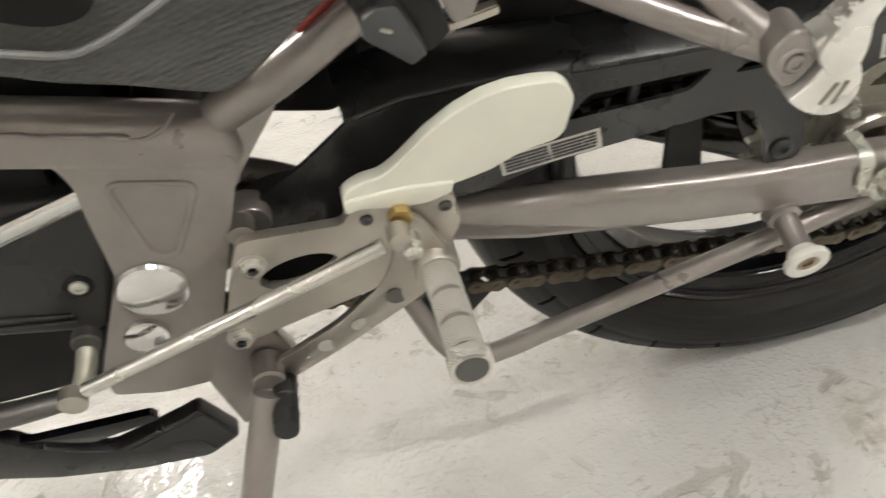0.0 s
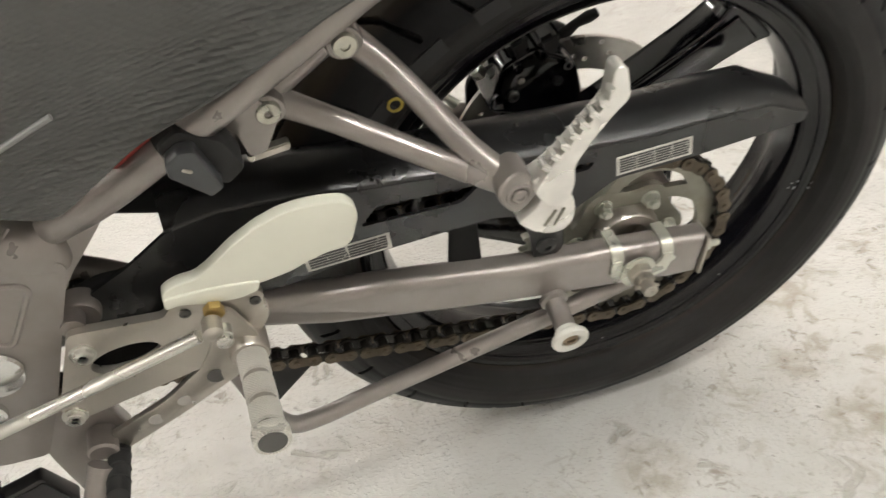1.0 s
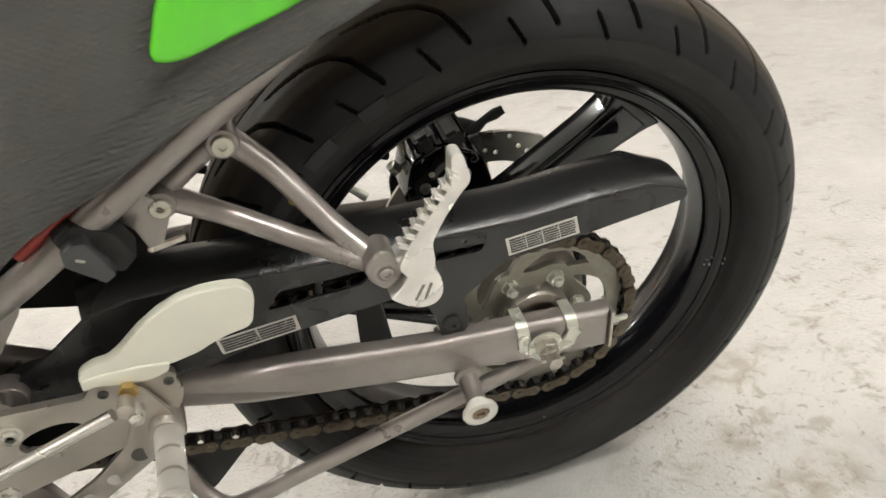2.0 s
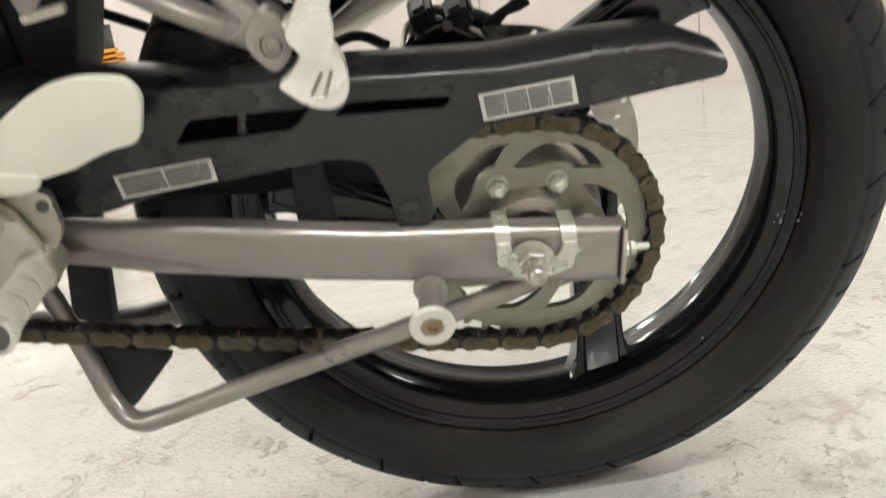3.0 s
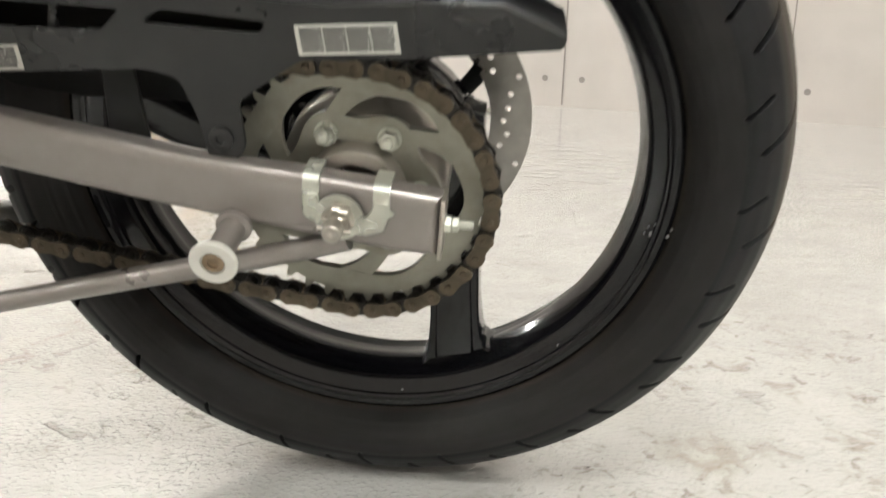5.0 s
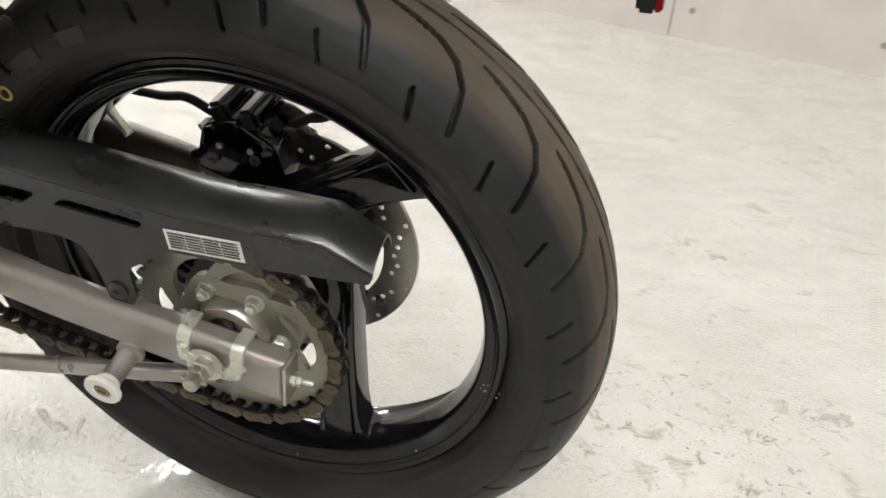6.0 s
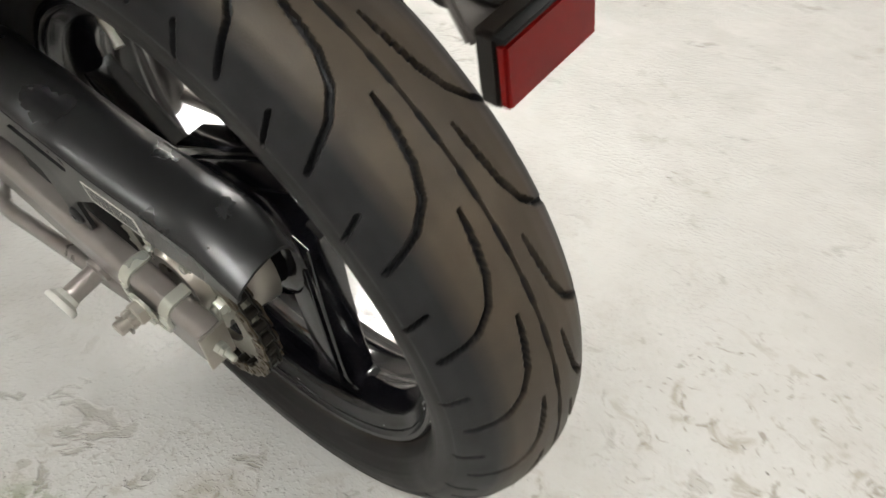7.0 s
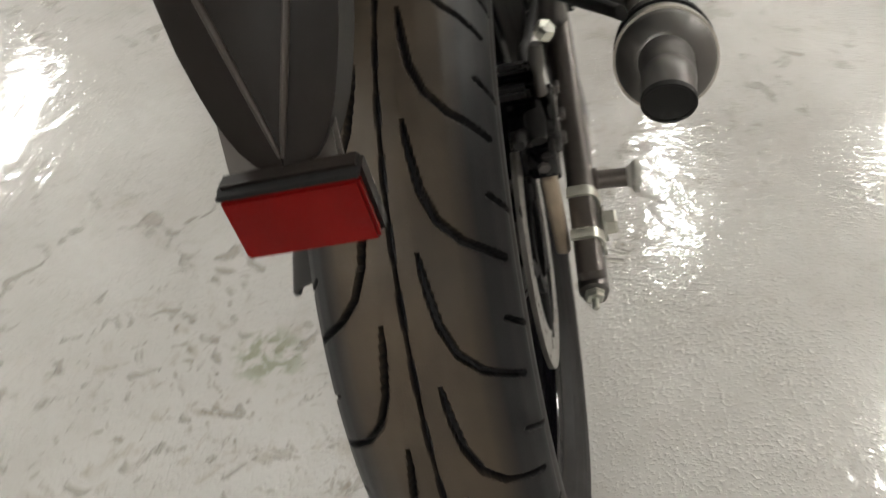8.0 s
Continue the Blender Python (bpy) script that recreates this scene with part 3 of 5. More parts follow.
def ring_plate(outer, inner, y0, y1, segs, bm=None):
    """A flat ring; outer and inner give the radius at an angle."""
    bm = bm or bmesh.new()
    rows = []
    for j in range(segs):
        a = 2 * math.pi * j / segs
        c, s = math.cos(a), math.sin(a)
        ro, ri = outer(a), inner(a)
        rows.append([bm.verts.new((r * c, y, r * s)) for r, y in ((ro, y0), (ro, y1), (ri, y1), (ri, y0))])
    for j in range(segs):
        p, q = rows[j], rows[(j + 1) % segs]
        for k in range(4):
            bm.faces.new((p[k], p[(k + 1) % 4], q[(k + 1) % 4], q[k]))
    return bm


def build_sprocket():
    tooth = lambda a: PITCH_R - 0.0046 + 0.0072 * max(0.0, math.cos(TEETH * a)) ** 0.8
    ring = part("sprocket", ring_plate(tooth, lambda a: 0.0725 + 0.003 * math.cos(6 * a + 0.8), SPR_Y - 0.0033, SPR_Y + 0.0033, TEETH * 8), STEEL, wheel, "dull steel rear sprocket with curved cut-outs", 30)
    part("sprocket_hub", ring_plate(lambda a: 0.0550 + 0.004 * math.cos(6 * (a - SPR_BOLT)), lambda a: 0.0345 + 0.0040 * math.cos(6 * (a - SPR_BOLT)), SPR_Y - 0.0032, SPR_Y + 0.0032, 120), STEEL, ring)
    left, right = [], []
    for i in range(13):
        t = i / 12
        r = 0.046 + t * 0.032
        a = SPR_BOLT - 0.06 - 0.66 * t
        wide = 0.205 - 0.04 * math.sin(math.pi * t) + 0.06 * t * t
        left.append((r * math.cos(a + wide), r * math.sin(a + wide)))
        right.append((r * math.cos(a - wide * 0.8), r * math.sin(a - wide * 0.8)))
    bm = slab(left + right[::-1], SPR_Y - 0.0030, SPR_Y + 0.0030, 0.0, 1)
    bmesh.ops.recalc_face_normals(bm, faces=bm.faces)
    me = bpy.data.meshes.new("sprocket_arm")
    bm.to_mesh(me)
    bm.free()
    me.materials.append(STEEL)
    for k in range(6):
        share("sprocket_arm", me, ring, Matrix.Rotation(-k * math.pi / 3, 4, "Y"))
    return ring


SPR_BOLT = radians(57.7)
sprocket = build_sprocket()
part("sprocket_carrier", lathe([(-0.075, 0.022), (-0.0965, 0.022), (-0.0965, 0.031), (-0.092, 0.0335), (-0.080, 0.036), (-0.078, 0.046), (-0.062, 0.060), (-0.040, 0.062), (-0.036, 0.050)], (0, 0, 0), Y, 48), ALU, wheel, "cast aluminium sprocket carrier")
for k in range(6):
    a = SPR_BOLT + k * math.pi / 3
    c = (0.0442 * math.cos(a), SPR_Y - 0.0033, 0.0442 * math.sin(a))
    bm = lathe([(0, 0.0085), (0.0012, 0.0085), (0.0012, 0.0)], c, OUT, 20)
    hexhead((c[0], c[1] - 0.0012, c[2]), OUT, 0.0075, 0.0062, bm)
    lathe([(0, 0.0042), (0.0035, 0.0042), (0.0045, 0.003)], (c[0], c[1] - 0.0074, c[2]), OUT, 14, bm)
    part("sprocket_nut", bm, ZINC, sprocket)

CAST_TAN = mat("dusty_cast_aluminium", (0.44, 0.37, 0.28), 0.5, 0.3, 0.15, 50, 0.1, 300)
IVORY_METAL = mat("pale_plated_bolt", (0.62, 0.62, 0.55), 0.4, 0.5)

# ---- brake disc and caliper on the right
DISC_Y = 0.0555


def build_disc():
    holes = [circle(0, 0, 0.084, 60)]
    for k in range(54):
        a = k * 2 * math.pi / 54
        r = (0.0905, 0.0985, 0.1065, 0.1125)[k % 4] if k % 2 else (0.0945, 0.1025)[k // 2 % 2]
        holes.append(circle(r * math.cos(a), r * math.sin(a), 0.0026, 8))
    ob = part("brake_disc", plate_with_holes(circle(0, 0, 0.118, 120), holes, DISC_Y - 0.0022, DISC_Y + 0.0022), DISC_STEEL, wheel, "steel rear brake disc with drilled holes", 30)
    for k in range(5):
        a = k * 2 * math.pi / 5 + 0.3
        line = [(r * math.cos(a + (r - 0.05) * 6), r * math.sin(a + (r - 0.05) * 6)) for r in (0.044, 0.06, 0.075, 0.088)]
        part("disc_arm", tube([(x, DISC_Y, z) for x, z in line], 0.008, 8, None, 4, squash=0.3), MATT_BLACK, ob)
    part("disc_centre", ring_plate(lambda a: 0.050, lambda a: 0.036, DISC_Y - 0.0022, DISC_Y + 0.0022, 60), MATT_BLACK, ob)
    return ob


build_disc()

cal = part("brake_caliper", slab(rounded([(-0.088, 0.082), (-0.075, 0.128), (-0.045, 0.142), (-0.005, 0.118), (0.004, 0.080), (-0.03, 0.066)], 0.008, 4), 0.048, 0.106, 0.005, 3), GLOSS_BLACK, bike, "black two-piston rear brake caliper")
cal.matrix_basis = pose(0, -0.018, 0)
for x, z in ((-0.058, 0.141), (-0.030, 0.138)):
    part("caliper_lug", box((x, 0.075, z), (0.018, 0.05, 0.022), 0.004, turn=(0, -20, 0)), BLACK_PLASTIC, cal)
part("bleed_nipple", tube([(-0.006, 0.088, 0.118), (0.010, 0.088, 0.130), (0.021, 0.088, 0.134), (0.030, 0.088, 0.137)], [0.0068, 0.0042, 0.0058, 0.0045], 12, straight=True), SOFT_BLACK, cal)
for y in (0.060, 0.098):
    part("caliper_half", slab(rounded([(-0.070, 0.094), (-0.062, 0.126), (-0.040, 0.134), (-0.012, 0.118), (-0.006, 0.092), (-0.036, 0.080)], 0.007, 4), y - 0.006, y + 0.020, 0.004, 3), GLOSS_BLACK, cal)
for x, z in ((-0.060, 0.092), (-0.020, 0.098), (-0.050, 0.128)):
    part("caliper_bolt", hexhead((x, 0.1185, z), Y, 0.0062, 0.004), DARK_STEEL, cal)
for k in range(4):
    part("caliper_fin", box((-0.066 + 0.015 * k, 0.080, 0.1405 - 0.002 * abs(k - 1)), (0.005, 0.046, 0.016), 0.0015, turn=(0, -12 + 8 * k, 0)), GLOSS_BLACK, cal)
for x, z in ((-0.080, 0.106), (-0.062, 0.134), (-0.040, 0.142), (-0.016, 0.126)):
    part("caliper_bolt", capscrew((x, 0.0465, z - 0.006), (-0.1, -1, 0.25), 0.0046, 0.006), GLOSS_BLACK, cal)
for x in (-0.058, -0.028):
    part("pad_pin", tube([(x, 0.046, 0.112), (x, 0.119, 0.112)], 0.0032, 10, straight=True), CHROME, cal)
part("banjo_bolt", hexhead((-0.085, 0.078, 0.105), (-0.6, 0, 0.8), 0.007, 0.01), ZINC, cal)
part("pin_bolt", capscrew((-0.066, 0.0475, 0.098), OUT, 0.0055, 0.004), DARK_STEEL, cal)
part("pin_bolt", capscrew((-0.024, 0.0475, 0.104), OUT, 0.0045, 0.004), DARK_STEEL, cal)
part("hose_union", tube([(-0.030, 0.108, 0.140), (-0.030, 0.109, 0.158), (-0.030, 0.110, 0.172), (-0.032, 0.112, 0.186)], [0.0060, 0.0042, 0.0070, 0.0050], 12, straight=True), DARK_STEEL, cal)
part("piston_housing", slab(rounded([(-0.030, 0.078), (-0.036, 0.104), (-0.014, 0.112), (0.008, 0.104), (0.010, 0.082), (-0.008, 0.072)], 0.005, 3), 0.088, 0.113, 0.004, 3), GLOSS_BLACK, cal)
part("slider_boot", tube([(-0.040, 0.098, 0.128), (-0.016, 0.100, 0.124), (0.002, 0.101, 0.116)], [0.0075, 0.0090, 0.0070], 16), SOFT_BLACK, cal)
part("housing_bolt", hexhead((0.0085, 0.101, 0.094), (1, 0, 0), 0.0052, 0.004), DARK_STEEL, cal)
part("hose_clip", hexhead((-0.032, 0.118, 0.193), (0.2, 0.6, 0.8), 0.0085, 0.010), ZINC, cal)
part("brake_hose", tube([(-0.09, 0.078, 0.112), (-0.115, 0.075, 0.125), (-0.15, 0.08, 0.118), (-0.22, 0.09, 0.12), (-0.33, 0.10, 0.17)], 0.0045, 10), SOFT_BLACK, bike, "black rubber brake hose")
# added plate, no known part: keeps the gap beside the caliper dark
part("caliper_backing", slab(rounded([(-0.092, 0.030), (-0.092, 0.080), (-0.074, 0.098), (-0.050, 0.122), (-0.034, 0.122), (-0.040, 0.030)], 0.010, 4), 0.084, 0.092, 0.003, 2), MATT_BLACK, bike, "added black backing plate beside the brake caliper")
part("caliper_bracket", slab(rounded([(-0.03, 0.075), (0.012, 0.080), (0.020, 0.0), (0.0, -0.022), (-0.022, 0.0)], 0.008, 4), 0.0780, 0.0900, 0.004, 3), CAST_TAN, bike, "pale tan cast caliper bracket")

# ---- swingarm: two tapered box arms
ARM_TOP = [(-0.50, 0.128), (-0.42, 0.108), (-0.328, 0.0745), (-0.2687, 0.0672), (-0.2328, 0.0622), (-0.1971, 0.0556), (-0.1380, 0.0440), (-0.1042, 0.0380), (-0.0300, 0.0300), (0.0620, 0.0172)]
ARM_LOW = [(0.0590, -0.0285), (0.0264, -0.0262), (-0.0165, -0.0187), (-0.0930, -0.0060), (-0.1560, 0.0050), (-0.2193, 0.0185), (-0.2700, 0.0295), (-0.3384, 0.0440), (-0.42, 0.079), (-0.50, 0.100)]


def build_arm(side):
    bm = slab(ARM_TOP + ARM_LOW, -0.1185, -0.0945, 0.0085, 5)
    for v in bm.verts:
        v.co.y += max(0.0, -0.315 - v.co.x) * 0.35
    if side > 0:
        mirror(bm)
    arm = part("swingarm", bm, FRAME_PAINT if side < 0 else DARK_PAINT, bike, "warm grey painted box-section swingarm" if side < 0 else "dark grey box-section swingarm", 35)
    s = -side
    # end plate with the adjuster bolt
    bm = slab([(0.0613, 0.0155), (0.0645, 0.0155), (0.0612, -0.0290), (0.0582, -0.0290)], -0.1192, -0.0940, 0.0006, 1)
    if side > 0:
        bm = lathe([(-0.030, 0.0128), (0.000, 0.0132), (0.004, 0.0128), (0.0052, 0.0105), (0.0052, 0.0)], (0.0600, -0.1065, -0.0060), (1, 0, -0.12), 32)
    part("end_plate", bm if side < 0 else mirror(bm), ALU if side < 0 else DARK_STEEL, arm)
    stout = 1.0 if side < 0 else 1.5
    bm = hexhead((0.0625, -0.1065, -0.0070), (1, 0, -0.02), 0.0060 * stout, 0.0050)
    hexhead((0.0682, -0.1065, -0.0071), (1, 0, -0.02), 0.0054 * stout, 0.0042, bm)
    lathe([(0, 0.0030), (0.009, 0.0030), (0.0105, 0.0022)], (0.072, -0.1065, -0.0072), (1, 0, -0.02), 14, bm)
    part("chain_adjuster", bm if side < 0 else mirror(bm), ZINC, arm, "zinc plated chain adjuster bolt")
    # adjuster saddle: two straps over the arm joined by a low plate
    bm = bmesh.new()
    for x0, x1 in ((-0.0305, -0.0195), (0.0165, 0.0275)):
        zt = float(np.interp((x0 + x1) / 2, [p[0] for p in ARM_TOP], [p[1] for p in ARM_TOP]))
        r = 0.0092
        bend = [(-0.0935, zt)] + [(-0.1185 + r - r * math.sin(a), zt - r + r * math.cos(a)) for a in np.linspace(0, math.pi / 2, 7)] + [(-0.1185, 0.012)]
        out = [(-0.0935, zt + 0.0026)] + [(-0.1185 + r - (r + 0.0028) * math.sin(a), zt - r + (r + 0.0028) * math.cos(a)) for a in np.linspace(0, math.pi / 2, 7)] + [(-0.1213, 0.012)]
        ring = [[bm.verts.new((x, y, z - (x - x0) * 0.12)) for y, z in bend + out[::-1]] for x in (x0, x1)]
        for i in range(len(ring[0])):
            j = (i + 1) % len(ring[0])
            bm.faces.new((ring[0][i], ring[0][j], ring[1][j], ring[1][i]))
        m = len(bend)
        for side_ring in ring:
            for i in range(m - 1):
                bm.faces.new((side_ring[i], side_ring[i + 1], side_ring[2 * m - 2 - i], side_ring[2 * m - 1 - i]))
    slab(rounded([(-0.0305, 0.0200), (-0.0205, 0.0190), (-0.0195, 0.0120), (-0.0165, 0.0040), (0.0110, 0.0020), (0.0160, 0.0090), (0.0170, 0.0150), (0.0272, 0.0140), (0.0275, 0.0083), (0.0312, 0.0056), (0.0262, 0.0026), (0.0230, -0.0080), (0.0080, -0.0118), (-0.0160, -0.0040), (-0.0275, -0.0016), (-0.0318, 0.0046)], 0.002, 2), -0.1224, -0.1189, 0.0008, 1, bm)
    part("adjuster_saddle", bm if side < 0 else mirror(bm), ZINC, arm, "zinc plated axle adjuster saddle")
    # axle nut, washer and thread
    bm = lathe([(0, 0.0165), (0.0022, 0.0165), (0.0022, 0.0)], (-0.0062, -0.1224, 0.0030), OUT, 28)
    part("axle_washer", bm if side < 0 else mirror(bm), ZINC, arm)
    nx, nz = -0.0060, 0.0038
    if side < 0:
        bm = lathe([(0, 0.0112), (0.007, 0.0112), (0.0082, 0.0100), (0.0082, 0.0084), (0.0130, 0.0084), (0.0140, 0.0074)], (nx, -0.1246, nz), OUT, 6)
        lathe([(0, 0.0066), (0.0100, 0.0066), (0.0110, 0.0058), (0.0110, 0.003), (0.0095, 0.0)], (nx, -0.1386, nz), OUT, 20, bm)
        for k in range(6):
            a = k * math.pi / 3 + 0.5
            box((nx + 0.0072 * math.cos(a), -0.1365, nz + 0.0072 * math.sin(a)), (0.0044, 0.0066, 0.0032), 0.0006, bm, turn=(0, -math.degrees(a) + 90, 0))
        tube([(nx - 0.011, -0.142, nz + 0.0005), (nx + 0.011, -0.142, nz - 0.0020)], 0.0015, 8, bm, straight=True)
        part("axle_nut", bm, ALU, arm, "castle axle nut with cotter pin", 25)
    else:
        part("axle_head", mirror(hexhead((nx, -0.1246, nz), OUT, 0.0120, 0.0100)), IVORY_METAL, arm, "pale hexagon head of the axle", 25)
    # paddock stand spool on a stalk
    bm = tube([(-0.081, -0.112, -0.0100), (-0.082, -0.153, -0.0150)], 0.0092, 20, straight=True)
    lathe([(0, 0.0092), (0.0, 0.0125), (0.004, 0.0125), (0.006, 0.0092)], (-0.081, -0.1165, -0.0105), (0, -1, -0.12), 24, bm)
    part("spool_stalk", bm if side < 0 else mirror(bm), FRAME_PAINT if side < 0 else DARK_PAINT, arm)
    c = (-0.0825, -0.1425, -0.0135)
    ax = (0, -1, -0.12)
    bm = lathe([(0.0070, 0.0094), (0.0085, 0.0106), (0.0115, 0.0112), (0.0145, 0.0156), (0.0175, 0.0164), (0.0195, 0.0156), (0.0195, 0.0085), (0.0165, 0.0080), (0.0165, 0.0)], c, ax, 32)
    sp = part("paddock_spool", bm if side < 0 else mirror(bm), WHITE_NYLON, arm, "white nylon paddock stand spool")
    bm = lathe([(0.0165, 0.0072), (0.0188, 0.0072), (0.0192, 0.0066), (0.0192, 0.0040), (0.0168, 0.0038), (0.0168, 0.0)], c, ax, 24)
    part("spool_bolt", bm if side < 0 else mirror(bm), BOLT_RUST, sp, "brownish recessed socket bolt")
    return arm


build_arm(-1)
build_arm(1)
part("swingarm_pivot", tube([(-0.485, -0.118, 0.125), (-0.485, 0.118, 0.125)], 0.022, 24, straight=True), MATT_BLACK, bike)

# lower brace tube that hangs under each arm and turns inwards at its front end
for side in (-1, 1):
    pts = [(-0.004, -0.109, -0.0215), (-0.06, -0.110, -0.0375), (-0.16, -0.110, -0.0625), (-0.255, -0.110, -0.0870), (-0.298, -0.1100, -0.0985), (-0.324, -0.106, -0.1035), (-0.343, -0.092, -0.0920), (-0.356, -0.078, -0.058), (-0.372, -0.064, -0.010), (-0.392, -0.052, 0.05)]
    if side > 0:
        pts = pts[:-4]
    bm = tube([(x, y * -side, z) for x, y, z in pts], 0.0082, 18)
    part("brace_tube", bm, FRAME_PAINT, bike, "warm grey bent brace tube under the swingarm")
bm = slab(rounded([(-0.361, -0.045), (-0.292, -0.067), (-0.335, -0.112), (-0.350, -0.118), (-0.360, -0.080)], 0.005, 3), -0.074, -0.066, 0.0015)
part("linkage_plate", bm, SOFT_BLACK, bike, "dark suspension linkage plate")
bm = slab(rounded([(-0.368, 0.060), (-0.336, 0.060), (-0.3455, -0.005), (-0.3590, -0.080), (-0.395, -0.084), (-0.378, -0.003)], 0.004, 3), -0.010, 0.008, 0.005, 3)
part("linkage_strut", bm, SOFT_BLACK, bike, "dark rear suspension strut")

# ---- chain
chain = new("drive_chain")
chain.parent = bike
FRONT_C, FRONT_R = (-0.585, 0.066), 0.036


def chain_line():
    """Roller centres round both sprockets."""
    c1, r1 = Vector((0, 0)), PITCH_R
    c2, r2 = Vector(FRONT_C), FRONT_R
    d = c2 - c1
    base = math.atan2(d.y, d.x)
    off = math.acos((r1 - r2) / d.length)
    top1, low1 = base - off, base + off
    pts = []
    def arc(c, r, a0, a1, k):
        return [c + r * Vector((math.cos(a0 + (a1 - a0) * i / k), math.sin(a0 + (a1 - a0) * i / k))) for i in range(k + 1)]
    # angles grow anticlockwise; the top run leaves at top1
    a_low = low1
    while a_low > top1:
        a_low -= 2 * math.pi
    rear = arc(c1, r1, top1, a_low, 240)
    a_top = top1
    while a_top > low1:
        a_top -= 2 * math.pi
    front = arc(c2, r2, low1, a_top, 120)
    line = rear + front + [rear[0]]
    # the lower run sags a little
    i0 = len(rear)
    sag = []
    for i, p in enumerate(line):
        sag.append(p)
        if i == i0 - 1:
            a, b = line[i], line[i + 1]
            for j in range(1, 40):
                t = j / 40
                sag.append(a.lerp(b, t) + Vector((0, -0.010 * math.sin(math.pi * t))))
    return sag


def build_chain():
    line = chain_line()
    seg = [(b - a).length for a, b in zip(line, line[1:])]
    total = sum(seg)
    count = 2 * round(total / CHAIN_PITCH / 2)
    step = total / count
    cum = np.r_[0, np.cumsum(seg)]
    xs = np.interp(np.arange(count + 1) * step, cum, [p.x for p in line])
    zs = np.interp(np.arange(count + 1) * step, cum, [p.y for p in line])
    plate = []
    for k in range(24):
        a = 2 * math.pi * k / 24
        plate.append((math.cos(a), math.sin(a)))
    meshes = []
    for outer in (False, True):
        bm = bmesh.new()
        r = 0.0068 if outer else 0.0072
        h = CHAIN_PITCH / 2
        wide = [(-h + r * math.cos(a), r * math.sin(a)) for a in np.linspace(math.pi / 2 + 0.25, 3 * math.pi / 2 - 0.25, 7)]
        wide += [(0, -r * 0.72)] + [(h + r * math.cos(a), r * math.sin(a)) for a in np.linspace(-math.pi / 2 + 0.25, math.pi / 2 - 0.25, 7)] + [(0, r * 0.72)]
        ys = (0.0066, 0.0084) if outer else (0.0046, 0.0062)
        for s in (-1, 1):
            slab(wide, s * ys[0], s * ys[1], 0, 1, bm)
        for x in (-h, h):
            if outer:
                lathe([(-0.0094, 0.0022), (-0.0090, 0.0027), (0.0090, 0.0027), (0.0094, 0.0022)], (x, 0, 0), Y, 8, bm)
            else:
                lathe([(-0.0046, 0.0050), (0.0046, 0.0050)], (x, 0, 0), Y, 10, bm)
        me = bpy.data.meshes.new("chain_link")
        bmesh.ops.recalc_face_normals(bm, faces=bm.faces)
        bm.to_mesh(me)
        bm.free()
        me.materials.append(CHAIN_MAT if outer else CHAIN_DARK)
        meshes.append(me)
    for i in range(count):
        dx, dz = xs[i + 1] - xs[i], zs[i + 1] - zs[i]
        m = Matrix.Translation(((xs[i] + xs[i + 1]) / 2, SPR_Y, (zs[i] + zs[i + 1]) / 2)) @ Matrix.Rotation(-math.atan2(dz, dx), 4, "Y")
        share("chain_link", meshes[i % 2], chain, m)


build_chain()
tagged(chain, "dirty brown greased drive chain")
part("front_sprocket", lathe([(-0.005, 0.014), (-0.005, 0.033), (0.005, 0.033), (0.005, 0.014)], (FRONT_C[0], SPR_Y, FRONT_C[1]), Y, 30), STEEL, bike)

# ---- chain guard: a black channel over the top run
guard_side = [(-0.430, 0.1200), (-0.400, 0.1360), (-0.368, 0.1590), (-0.330, 0.1660), (-0.280, 0.1620), (-0.235, 0.1560), (-0.178, 0.1505), (-0.111, 0.1460), (-0.010, 0.1385), (0.050, 0.1410), (0.098, 0.1410), (0.1360, 0.1240), (0.1345, 0.1165),
              (0.036, 0.1070), (-0.029, 0.1040), (-0.072, 0.0750), (-0.070, 0.0420), (-0.078, 0.0330), (-0.096, 0.0330), (-0.100, 0.0620), (-0.110, 0.0900), (-0.133, 0.0950), (-0.250, 0.0880), (-0.292, 0.0790), (-0.350, 0.0780), (-0.420, 0.0820), (-0.446, 0.0960)]


